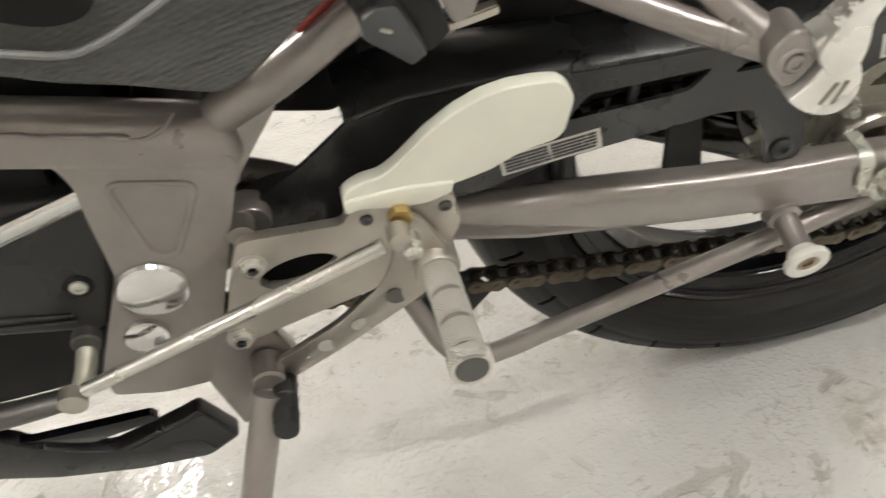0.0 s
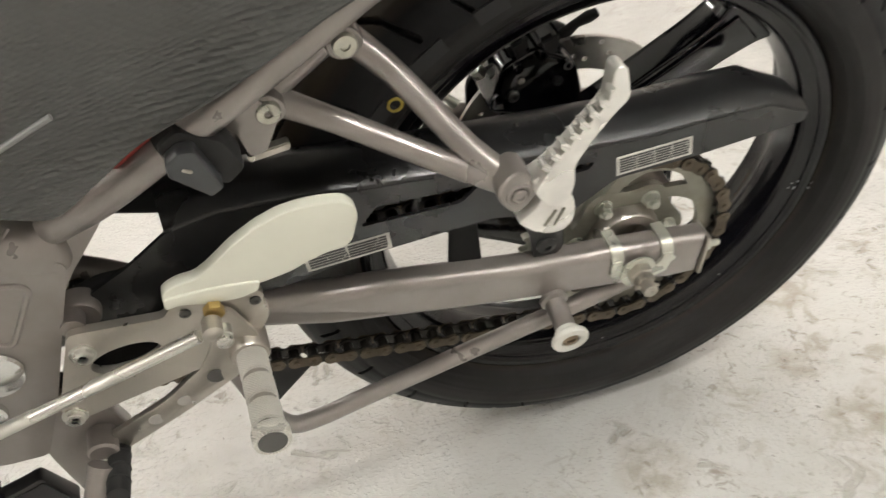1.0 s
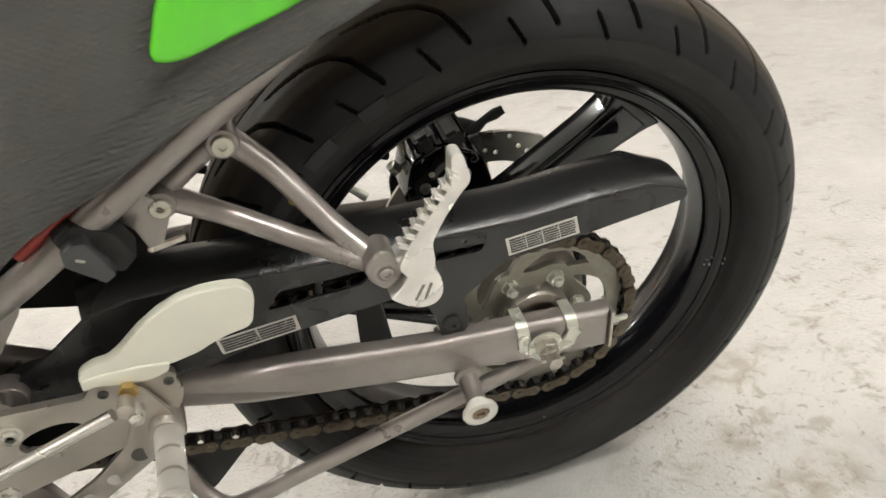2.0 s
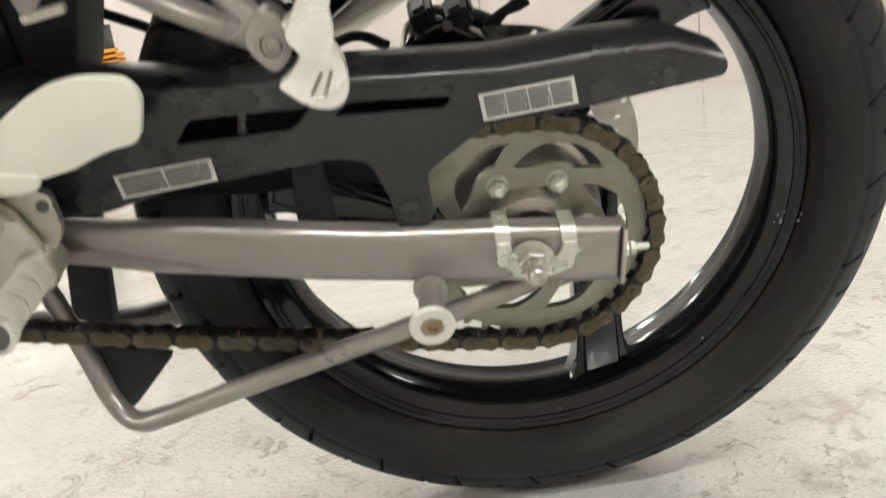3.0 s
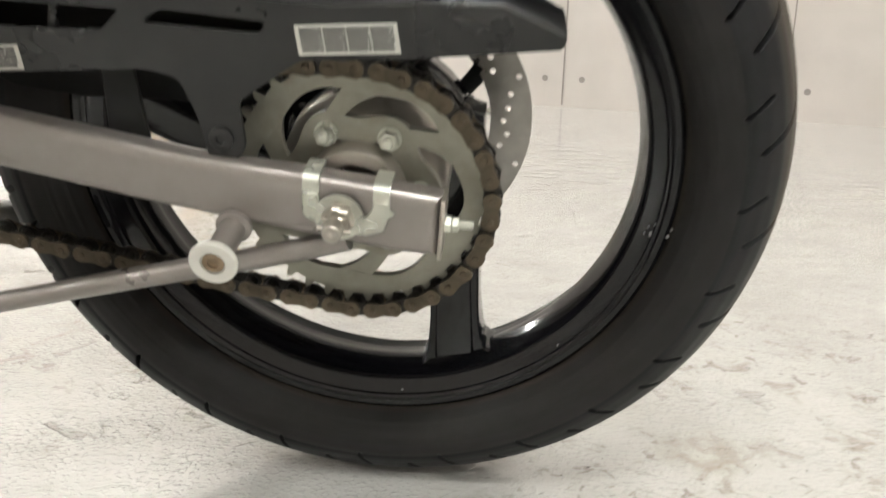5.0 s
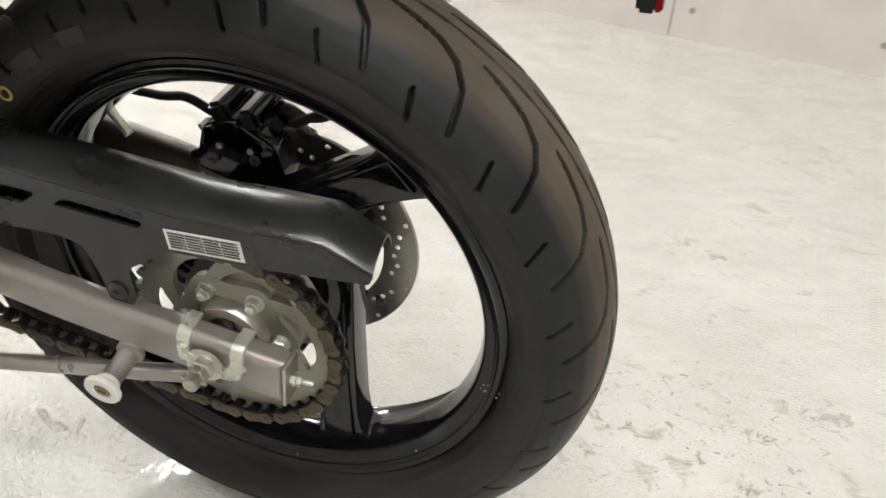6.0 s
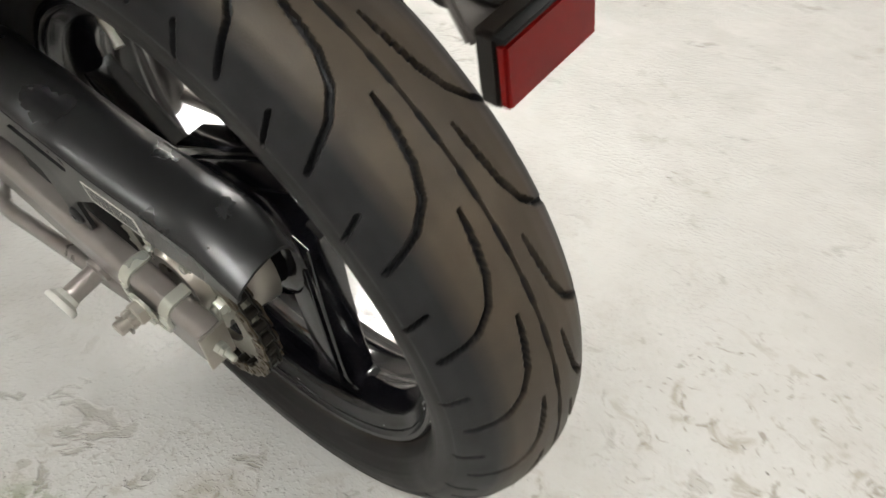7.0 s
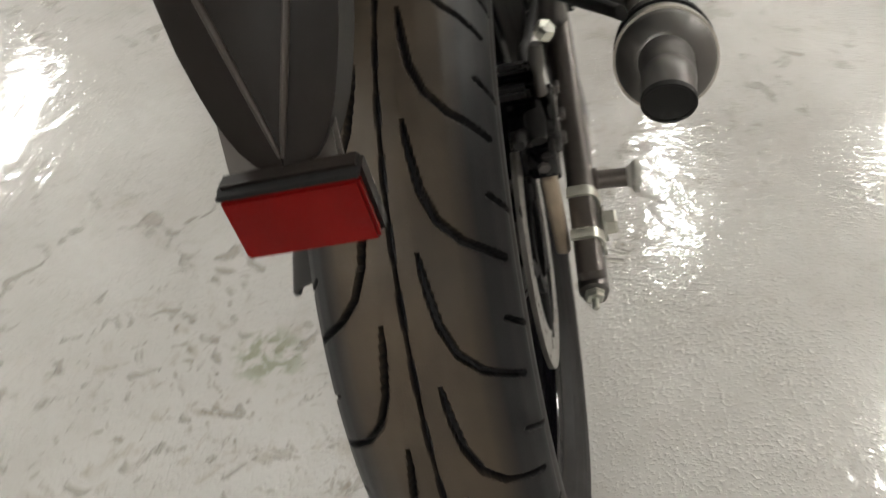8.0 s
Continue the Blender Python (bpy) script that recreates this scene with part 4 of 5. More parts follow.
def build_guard():
    slots = ([(-0.221, 0.1365), (-0.141, 0.1335), (-0.156, 0.1195), (-0.235, 0.1200)], [(-0.128, 0.1250), (-0.116, 0.1340), (-0.048, 0.1280), (-0.053, 0.1205)])
    corner = [0.006] * len(guard_side)
    corner[2:12] = [0.0] * 10
    corner[12] = 0.004
    bm = plate_with_holes(rounded(guard_side, corner, 4), [rounded(s, 0.004, 3) for s in slots], -0.1075, -0.1040)
    g = part("chain_guard", bm, BLACK_PLASTIC, bike, "matt black plastic chain guard with slots", 0)
    top = [(x, z) for x, z in guard_side[2:12]]
    # rolled top that bends over the chain
    b2 = bmesh.new()
    prof = [(-0.1072, -0.0030), (-0.1066, 0.0012), (-0.1048, 0.0026), (-0.0985, 0.0058), (-0.0860, 0.0092), (-0.0700, 0.0098), (-0.0570, 0.0066), (-0.0500, -0.0010), (-0.0470, -0.0110), (-0.0490, -0.0110), (-0.0525, -0.0010), (-0.0585, 0.0045), (-0.0700, 0.0072), (-0.0860, 0.0066), (-0.0975, 0.0032), (-0.1030, 0.0000), (-0.1042, -0.0040)]
    rows = []
    for x, z in top:
        k = 1.0 if x < 0.11 else 1 - (x - 0.11) / 0.03 * 0.12
        rows.append([b2.verts.new((x - (0.004 * (y + 0.1058) / 0.055), -0.1058 + (y + 0.1058) * k, z + h * k)) for y, h in prof])
    for p, q in zip(rows, rows[1:]):
        for i in range(len(prof)):
            j = (i + 1) % len(prof)
            b2.faces.new((p[i], p[j], q[j], q[i]))
    b2.faces.new(rows[0][::-1])
    b2.faces.new(rows[-1])
    part("rolled_edge", b2, BLACK_PLASTIC, g, "", 50)
    for (x0, z0), (x1, z1) in (((-0.186, 0.1350), (-0.192, 0.1195)),):
        part("slot_web", tube([(x0, -0.1000, z0 + 0.004), (x1, -0.1000, z1 - 0.004)], 0.0035, 8, straight=True), BLACK_PLASTIC, g)
    part("inner_wall", slab(rounded([(-0.300, 0.100), (-0.290, 0.150), (-0.180, 0.148), (-0.020, 0.136), (-0.026, 0.106), (-0.085, 0.048), (-0.130, 0.058), (-0.200, 0.058), (-0.250, 0.064)], 0.004, 3), -0.0650, -0.0625, 0.0005, 1), MATT_BLACK, g)
    part("guard_stay", slab(rounded([(-0.164, 0.105), (-0.143, 0.105), (-0.138, 0.025), (-0.169, 0.025)], 0.003, 2), -0.1000, -0.0965, 0.001, 1), MATT_BLACK, g)
    bm = lathe([(0, 0.0085), (0.002, 0.0085), (0.004, 0.006), (0.004, 0.003), (0.0025, 0.0025)], (-0.086, -0.1075, 0.0490), OUT, 20)
    part("guard_screw", bm, BLACK_PLASTIC, g)
    return g


guard = build_guard()


def label(outline, parent, cols, rows_n, seed):
    """A white-bordered data label with bars in place of its print."""
    y = -0.1081
    lab = part("label", slab(outline, y, y + 0.0005, 0, 1), LABEL_WHITE, parent, "white data label with fine unreadable print", 0)
    rnd = random.Random(seed)
    p = [Vector(q) for q in outline]          # tl, tr, br, bl
    at = lambda u, v: (p[0].lerp(p[1], u)).lerp(p[3].lerp(p[2], u), v)
    bm = bmesh.new()
    for c in range(cols):
        u0, u1 = 0.035 + 0.93 * c / cols + 0.006, 0.035 + 0.93 * (c + 1) / cols - 0.006
        for r in range(rows_n):
            v0, v1 = 0.09 + 0.82 * r / rows_n + 0.012, 0.09 + 0.82 * (r + 1) / rows_n - 0.03
            u = u0
            while u < u1 - 0.01:
                w = min(u1, u + (rnd.uniform(0.16, 0.24) if cols > 2 else rnd.uniform(0.2, 0.45)))
                slab([tuple(at(u, v0)), tuple(at(w, v0)), tuple(at(w, v1)), tuple(at(u, v1))], y - 0.0002, y + 0.0001, 0, 1, bm)
                u = w + 0.008
    part("print", bm, LABEL_INK, lab, "", 0)


label([(-0.031, 0.1265), (0.033, 0.1300), (0.0355, 0.1110), (-0.029, 0.1075)], guard, 4, 6, 1)
label([(-0.281, 0.1045), (-0.214, 0.1080), (-0.213, 0.0915), (-0.279, 0.0875)], guard, 2, 5, 2)


CLIP_GREY = mat("dark_grey_plastic", (0.05, 0.052, 0.055), 0.38, 0, 0.1, 40)
EDGE_HIGHLIGHT = mat("highlight_grey_plastic", (0.17, 0.17, 0.165), 0.35, 0, 0.1, 40)
HOLE_PALE = mat("pale_hole", (0.50, 0.48, 0.45), 0.5)
RIDGE_MAT = mat("rubbed_brown_plastic", (0.030, 0.023, 0.018), 0.42, 0, 0.2, 40)
FENDER_GREY = mat("grey_plastic", (0.085, 0.076, 0.070), 0.45, 0, 0.1, 30)
STAND_FOOT, STAND_PAD, STAND_TURN = (-0.575, -0.225), (-0.521, -0.254), 20.0

# ---- main frame: spar, side plate with a pressed triangle, caps
plate = [(-0.5460, 0.2130), (-0.4365, 0.1775), (-0.4345, 0.1700), (-0.4410, 0.1540), (-0.4570, 0.1140), (-0.4820, 0.0500), (-0.5130, -0.0190), (-0.5450, -0.0180), (-0.5790, -0.0070), (-0.5760, 0.0200), (-0.5310, 0.1060), (-0.5265, 0.1580), (-0.5235, 0.1810), (-0.5265, 0.1970), (-0.5350, 0.2070)]
PLATE_Y = -0.1265
bm = slab(rounded(plate, 0.005, 3), PLATE_Y, -0.090, 0.006, 4)
frame_plate = part("frame_plate", bm, FRAME_PAINT, bike, "warm grey welded frame plate with pressed triangle", 35)


def spar():
    """A beam with a round top, flush with the side plate, closing in a rounded nose."""
    bm = bmesh.new()
    low = lambda x: float(np.interp(x, [-0.72, -0.60, -0.521, -0.466, -0.432], [0.272, 0.2310, 0.2050, 0.1865, 0.1745]))
    rows = []
    for x, k in ((-0.72, 1), (-0.66, 1), (-0.60, 1), (-0.56, 1), (-0.52, 1), (-0.48, 1), (-0.455, 1), (-0.445, 0.98), (-0.438, 0.90), (-0.4335, 0.74), (-0.4312, 0.5), (-0.4305, 0.2)):
        sec = [(-0.0170, -0.0060), (-0.0164, -0.0035), (-0.0170, -0.0005)] + [(-0.0170 * math.cos(a), 0.0085 + 0.0185 * math.sin(a)) for a in np.linspace(0, math.pi, 15)] + [(0.0170, -0.0060)]
        rows.append([bm.verts.new((x, -0.1105 + y * k, low(x) + 0.006 + (h - 0.006) * k)) for y, h in sec])
    m = len(rows[0])
    for p, q in zip(rows, rows[1:]):
        for i in range(m):
            bm.faces.new((p[i], p[(i + 1) % m], q[(i + 1) % m], q[i]))
    bm.faces.new(rows[0][::-1])
    bm.faces.new(rows[-1])
    return bm


frame_spar = part("frame_spar", spar(), FRAME_PAINT, bike, "warm grey round-topped frame spar", 50)
tri = [(-0.5075, 0.1790), (-0.4600, 0.1640), (-0.4900, 0.1120), (-0.5040, 0.1190)]
# pressed rim round the triangle
loop = rounded(tri, 0.010, 5)
b2 = bmesh.new()
tube([(x, PLATE_Y + 0.0003, z) for x, z in loop + loop[:1]], 0.0026, 8, b2, straight=True)
part("pressed_rim", b2, FRAME_PAINT, frame_plate)
for c, r in (((-0.5135, 0.0905), 0.0225), ((-0.5335, 0.0495), 0.0150)):
    part("pivot_cap", lathe([(0, r), (0.002, r * 1.02), (0.0045, r * 0.96), (0.0065, r * 0.7), (0.0075, 0.0)], (c[0], PLATE_Y - 0.0005, c[1]), OUT, 36), CHROME, frame_plate, "polished chrome pivot cap")
rnd = random.Random(5)
line = [(x, -0.1272 + 0.0004 * rnd.random(), float(np.interp(x, [-0.60, -0.521, -0.466], [0.2310, 0.2050, 0.1865])) + 0.0135 + 0.0016 * rnd.random()) for x in np.linspace(-0.60, -0.482, 34)]
part("weld_bead", tube(line, [0.0011 + 0.0006 * rnd.random() for k in range(34)], 8, straight=True), FRAME_PAINT, frame_plate)
part("weld_bead", tube([(-0.486, -0.1262, 0.2040), (-0.474, -0.1262, 0.2020), (-0.464, -0.1245, 0.2050), (-0.4570, -0.1190, 0.2090)], 0.0013, 8), FRAME_PAINT, frame_plate)
part("frame_cross_tube", tube([(-0.485, -0.10, 0.105), (-0.485, 0.10, 0.105)], 0.022, 24, straight=True), MATT_BLACK, bike)
pivot_boss = part("pivot_boss", lathe([(0, 0.015), (0.014, 0.0145), (0.016, 0.013), (0.016, 0.0)], (-0.4450, -0.100, 0.112), OUT, 28), FRAME_PAINT, bike)
bm = slab(rounded([(-0.5230, -0.0560), (-0.5160, -0.1140), (-0.4530, -0.0430), (-0.4640, -0.0040), (-0.5060, 0.0100), (-0.5250, -0.0150)], 0.006, 3), -0.106, -0.092, 0.003, 2)
stand_bracket = part("stand_bracket", bm, FRAME_PAINT, bike, "warm grey side stand bracket")
# mirror side of the frame, seen through the gaps
part("frame_plate", mirror(slab(rounded(plate, 0.006, 3), PLATE_Y, -0.084, 0.007, 3)), FRAME_PAINT, bike)

part("air_box", box((-0.60, 0, 0.255), (0.26, 0.17, 0.10), 0.015, turn=(0, 16, 0)), MATT_BLACK, bike, "black air box between the frame spars")

# ---- seat rail
rail = part("seat_rail", tube([(-0.450, -0.100, 0.180), (-0.424, -0.1165, 0.2030), (-0.383, -0.134, 0.2330), (-0.300, -0.139, 0.2855), (-0.210, -0.136, 0.3380), (-0.10, -0.120, 0.392)], 0.0118, 22), FRAME_PAINT, bike, "warm grey tubular seat rail")
part("seat_rail", tube([(-0.447, 0.113, 0.182), (-0.420, 0.132, 0.2060), (-0.300, 0.139, 0.2855), (-0.10, 0.120, 0.392)], 0.0118, 18), FRAME_PAINT, bike)
bm = slab(rounded([(-0.447, 0.135), (-0.434, 0.155), (-0.404, 0.192), (-0.399, 0.204), (-0.414, 0.213), (-0.440, 0.200)], 0.004, 3), -0.1150, -0.105, 0.002, 2)
rail_foot = part("rail_foot", bm, FRAME_PAINT, bike)
# clip box on the rail
bm = slab(rounded([(-0.3470, 0.2640), (-0.3380, 0.2700), (-0.3290, 0.2690), (-0.3185, 0.2380), (-0.3270, 0.2330), (-0.3475, 0.2540)], 0.002, 2), -0.163, -0.150, 0.002, 2)
clip = part("rail_clip", bm, CLIP_GREY, bike, "dark grey plastic clip with a screw")
part("clip_body", slab(rounded([(-0.350, 0.268), (-0.336, 0.277), (-0.312, 0.262), (-0.304, 0.240), (-0.316, 0.230), (-0.346, 0.250)], 0.003, 2), -0.1515, -0.128, 0.002, 2), SOFT_BLACK, clip)
part("clip_band", lathe([(-0.008, 0.0120), (-0.008, 0.0145), (0.008, 0.0145), (0.008, 0.0120)], (-0.338, -0.1385, 0.2615), (0.083, 0, 0.0525), 24), SOFT_BLACK, clip)
part("clip_screw", box((-0.3360, -0.1633, 0.2570), (0.006, 0.0015, 0.0022), 0.0004, turn=(0, 30, 0)), ALU, clip)
cable = part("red_cable", tube([(-0.378, -0.136, 0.2550), (-0.366, -0.137, 0.2635), (-0.345, -0.137, 0.2770), (-0.31, -0.130, 0.298)], 0.0055, 12), AMBER_WIRE, bike, "red cable sleeve along the rail")

# ---- passenger peg hanger: a V of two flattened tubes
b1, b2p, jt = (-0.2260, -0.1060, 0.2880), (-0.2790, -0.1060, 0.2520), (-0.1420, -0.1860, 0.2040)


def hanger(s):
    f = lambda p: (p[0], p[1] * -s, p[2])
    bm = tube([f(b1), f((-0.198, -0.124, 0.2610)), f((-0.166, -0.160, 0.2240)), f(jt)], [0.0098, 0.0086, 0.0086, 0.0095], 16, squash=1.0)
    tube([f(b2p), f((-0.238, -0.126, 0.2360)), f((-0.184, -0.156, 0.2135)), f(jt)], [0.0098, 0.0084, 0.0084, 0.0095], 16, bm)
    tube([f(b2p), f(((b1[0] + b2p[0]) / 2, -0.106, (b1[2] + b2p[2]) / 2)), f(b1)], 0.0080, 16, bm)
    for p in (b1, b2p):
        lathe([(-0.010, 0.0118), (0.0140, 0.0118), (0.0158, 0.0108), (0.0158, 0.0)], f(p), f(OUT), 28, bm)
    knuckle = slab(rounded([(-0.1570, 0.2120), (-0.1440, 0.2235), (-0.1355, 0.2195), (-0.1280, 0.2050), (-0.1345, 0.1935), (-0.1440, 0.1865), (-0.1550, 0.2000)], [0.008, 0.005, 0.004, 0.004, 0.006, 0.006, 0.008], 4), -0.1970, -0.1740, 0.0088, 6)
    lathe([(-0.001, 0.0090), (0.0008, 0.0088), (0.0014, 0.0080), (0.0012, 0.0062), (0.0002, 0.0056), (0.0002, 0.0)], (-0.1420, -0.1968, 0.2040), OUT, 32, knuckle)
    if s > 0:
        mirror(knuckle)
    h = part("peg_hanger", bm, FRAME_PAINT, bike, "warm grey V-shaped passenger peg hanger", 50)
    h.matrix_basis = pose(-0.002, 0, -0.001)
    part("knuckle", knuckle, FRAME_PAINT, h, "rounded painted knuckle at the peg", 50)
    part("knuckle_bolt", lathe([(0, 0.0052), (0.0022, 0.0050), (0.0028, 0.0042), (0.0028, 0.0026), (0.0016, 0.0024), (0.0016, 0.0)], f((-0.1420, -0.1968, 0.2040)), f(OUT), 24), FRAME_PAINT, h)
    for p in (b1, b2p):
        bm = lathe([(0.0150, 0.0080), (0.0185, 0.0080), (0.0195, 0.0072), (0.0195, 0.0030), (0.0180, 0.0026), (0.0180, 0.0)], f(p), f(OUT), 26)
        part("hanger_bolt", bm, BOLT_BLUE, h, "plated hanger bolt head")
    # folded passenger peg
    bm = slab(rounded([(-0.1440, 0.1860), (-0.1360, 0.1765), (-0.1230, 0.1690), (-0.1120, 0.1695), (-0.1058, 0.1770), (-0.1052, 0.1880), (-0.1070, 0.1970), (-0.1140, 0.2100), (-0.1120, 0.2190), (-0.1060, 0.2300), (-0.1160, 0.2340), (-0.1260, 0.2245), (-0.1360, 0.2195), (-0.1275, 0.2050), (-0.1340, 0.1935)], [0.002, 0.006, 0.008, 0.008, 0.006, 0.006, 0.006, 0.008, 0.008, 0.004, 0.004, 0.008, 0.002, 0.002, 0.006], 4), -0.2000, -0.1840, 0.0055, 5)
    bmesh.ops.translate(bm, vec=(0.001, 0, -0.0045), verts=bm.verts)
    if s > 0:
        mirror(bm)
    peg = part("passenger_peg", bm, ALU_BRIGHT, h, "folded cast aluminium passenger peg", 40)
    bar = [(-0.1345, 0.2085), (-0.1230, 0.2290), (-0.0905, 0.2665), (-0.0893, 0.2785), (-0.0880, 0.2900), (-0.0805, 0.2890), (-0.0760, 0.2660), (-0.0863, 0.2557), (-0.0977, 0.2407), (-0.1085, 0.2230), (-0.1075, 0.2080), (-0.1110, 0.1940), (-0.1240, 0.1925)]
    bm = slab(rounded(bar, 0.005, 4), -0.2035, -0.1905, 0.0045, 5)
    part("peg_bar", bm if s < 0 else mirror(bm), ALU_BRIGHT, peg, "", 60)
    for i in range(8):
        t = i / 7
        c = f((-0.1286 + 0.0400 * t, -0.2034, 0.2308 + 0.0440 * t))
        part("peg_tooth", box(c, (0.0046, 0.0110, 0.0092), 0.0018, turn=(0, -44, 0)), ALU_BRIGHT, peg)
    # darker raised beads paint the shade of two recessed slots
    for k in range(2):
        a, b = (-0.1255 + 0.0070 * k, -0.2001, 0.1745 - 0.0015 * k), (-0.1180 + 0.0055 * k, -0.2001, 0.1865)
        part("peg_slot", tube([f(a), f(b)], 0.0011, 8, straight=True), STEEL, peg)
    return h


BOLT_BLUE = mat("blued_plated_bolt", (0.52, 0.51, 0.44), 0.3, 0.8, 0.15, 80)
hanger(-1)
hanger(1)
bm = slab(rounded([(-0.322, 0.262), (-0.288, 0.266), (-0.274, 0.248), (-0.287, 0.222), (-0.298, 0.220), (-0.303, 0.240)], 0.004, 3), -0.124, -0.118, 0.0015)
part("rail_gusset", bm, FRAME_PAINT, bike)
part("rail_tab", box((-0.286, -0.118, 0.219), (0.028, 0.008, 0.006), 0.001, turn=(0, -8, 0)), ALU, bike)
part("rail_lug", tube([(-0.262, -0.130, 0.296), (-0.205, -0.128, 0.325)], 0.0085, 14, straight=True), FRAME_PAINT, bike)

# ---- rider's rear-set: plate, heel guard, peg, shift lever and rod
RP = [(-0.4530, 0.1140), (-0.3890, 0.1070), (-0.3810, 0.1170), (-0.3700, 0.1190), (-0.3450, 0.1160), (-0.3190, 0.1110), (-0.3170, 0.0830), (-0.3320, 0.0620), (-0.3690, 0.0450), (-0.4760, 0.0200), (-0.4850, 0.0330)]


def plate_with_hole(outline, hole, y0, y1):
    """A plate with one slot through it: two halves that meet along the slot's ends."""
    hx = [p[0] for p in hole]
    bm = bmesh.new()
    front, back = {}, {}
    for store, y in ((front, y0), (back, y1)):
        ov = [bm.verts.new((x, y, z)) for x, z in outline]
        hv = [bm.verts.new((x, y, z)) for x, z in hole]
        edges = [bm.edges.new((ov[i], ov[(i + 1) % len(ov)])) for i in range(len(ov))] + [bm.edges.new((hv[i], hv[(i + 1) % len(hv)])) for i in range(len(hv))]
        bmesh.ops.triangle_fill(bm, use_beauty=True, use_dissolve=False, edges=edges)
        store["o"], store["h"] = ov, hv
    for key in ("o", "h"):
        a, b = front[key], back[key]
        for i in range(len(a)):
            j = (i + 1) % len(a)
            bm.faces.new((a[i], a[j], b[j], b[i]))
    return bm


def oval(cx, cz, rx, rz, turn, n=28):
    c, s = math.cos(radians(turn)), math.sin(radians(turn))
    return [(cx + rx * math.cos(a) * c - rz * math.sin(a) * s, cz + rx * math.cos(a) * s + rz * math.sin(a) * c) for a in (2 * math.pi * i / n for i in range(n))]


rear_set = part("rear_set_plate", plate_with_hole(rounded(RP, [0.006, 0.004, 0.006, 0.008, 0.004, 0.006, 0.01, 0.02, 0.004, 0.006, 0.008], 4), oval(-0.424, 0.0765, 0.026, 0.0125, 8), -0.1350, -0.1275), ALU, bike, "worn bare aluminium rear-set plate with an oval cut-out", 30)
for x, z in ((-0.4495, 0.0920), (-0.4765, 0.0270)):
    bm = capscrew((x, -0.1350, z), OUT, 0.0072, 0.0055)
    lathe([(0, 0.0095), (0.001, 0.0095), (0.001, 0.007)], (x, -0.1350, z), OUT, 22, bm)
    pb = part("plate_bolt", bm, ROD_MAT, rear_set, "socket head bolt with washer")
    # black hexagon paints the dark at the bottom of the socket
    part("socket", lathe([(0, 0.0036), (0.0003, 0.0036), (0.0003, 0.0)], (x, -0.1371, z), OUT, 6), MATT_BLACK, pb)
for x, z, r in ((-0.3740, 0.1065, 0.0042), (-0.3250, 0.1020, 0.0042)):
    part("small_bolt", capscrew((x, -0.1350, z), OUT, r, 0.0012), DARK_STEEL, rear_set)
# spacers to the frame
for x, z in ((-0.449, 0.112), (-0.4765, 0.027)):
    part("spacer", lathe([(0, 0.0085), (0.025, 0.0085)], (x, -0.104, z), OUT, 20), FRAME_PAINT, rear_set)

# dark plate added so that the oval cut-out shows black
part("backing", slab(rounded([(-0.465, 0.010), (-0.470, 0.062), (-0.396, 0.068), (-0.390, 0.016)], 0.006, 3), -0.112, -0.102, 0.002, 2), MATT_BLACK, rear_set)

heel = [(-0.3806, 0.1195), (-0.3799, 0.1329), (-0.3753, 0.1369), (-0.3660, 0.1406), (-0.3554, 0.1407), (-0.3449, 0.1471), (-0.3257, 0.1630), (-0.3079, 0.1739), (-0.2911, 0.1804), (-0.2750, 0.1825), (-0.2592, 0.1812),
        (-0.2465, 0.1786), (-0.2404, 0.1719), (-0.2382, 0.1631), (-0.2417, 0.1518), (-0.2448, 0.1411), (-0.2502, 0.1363), (-0.2656, 0.1346), (-0.2797, 0.1302), (-0.2904, 0.1255), (-0.3010, 0.1235), (-0.3132, 0.1215), (-0.3349, 0.1215), (-0.3630, 0.1215)]
hg = part("heel_guard", slab(rounded(heel, 0.004, 3), -0.1390, -0.1285, 0.0042, 5), IVORY, rear_set, "smooth ivory plastic heel guard", 60)
part("guard_foot", slab(rounded([(-0.3809, 0.1190), (-0.3798, 0.1300), (-0.3687, 0.1308), (-0.3516, 0.1306), (-0.3349, 0.1292), (-0.3133, 0.1249), (-0.3163, 0.1159), (-0.3307, 0.1126), (-0.3511, 0.1150), (-0.3706, 0.1205)], 0.003, 3), -0.1405, -0.1345, 0.0024, 4), IVORY, hg, "", 60)

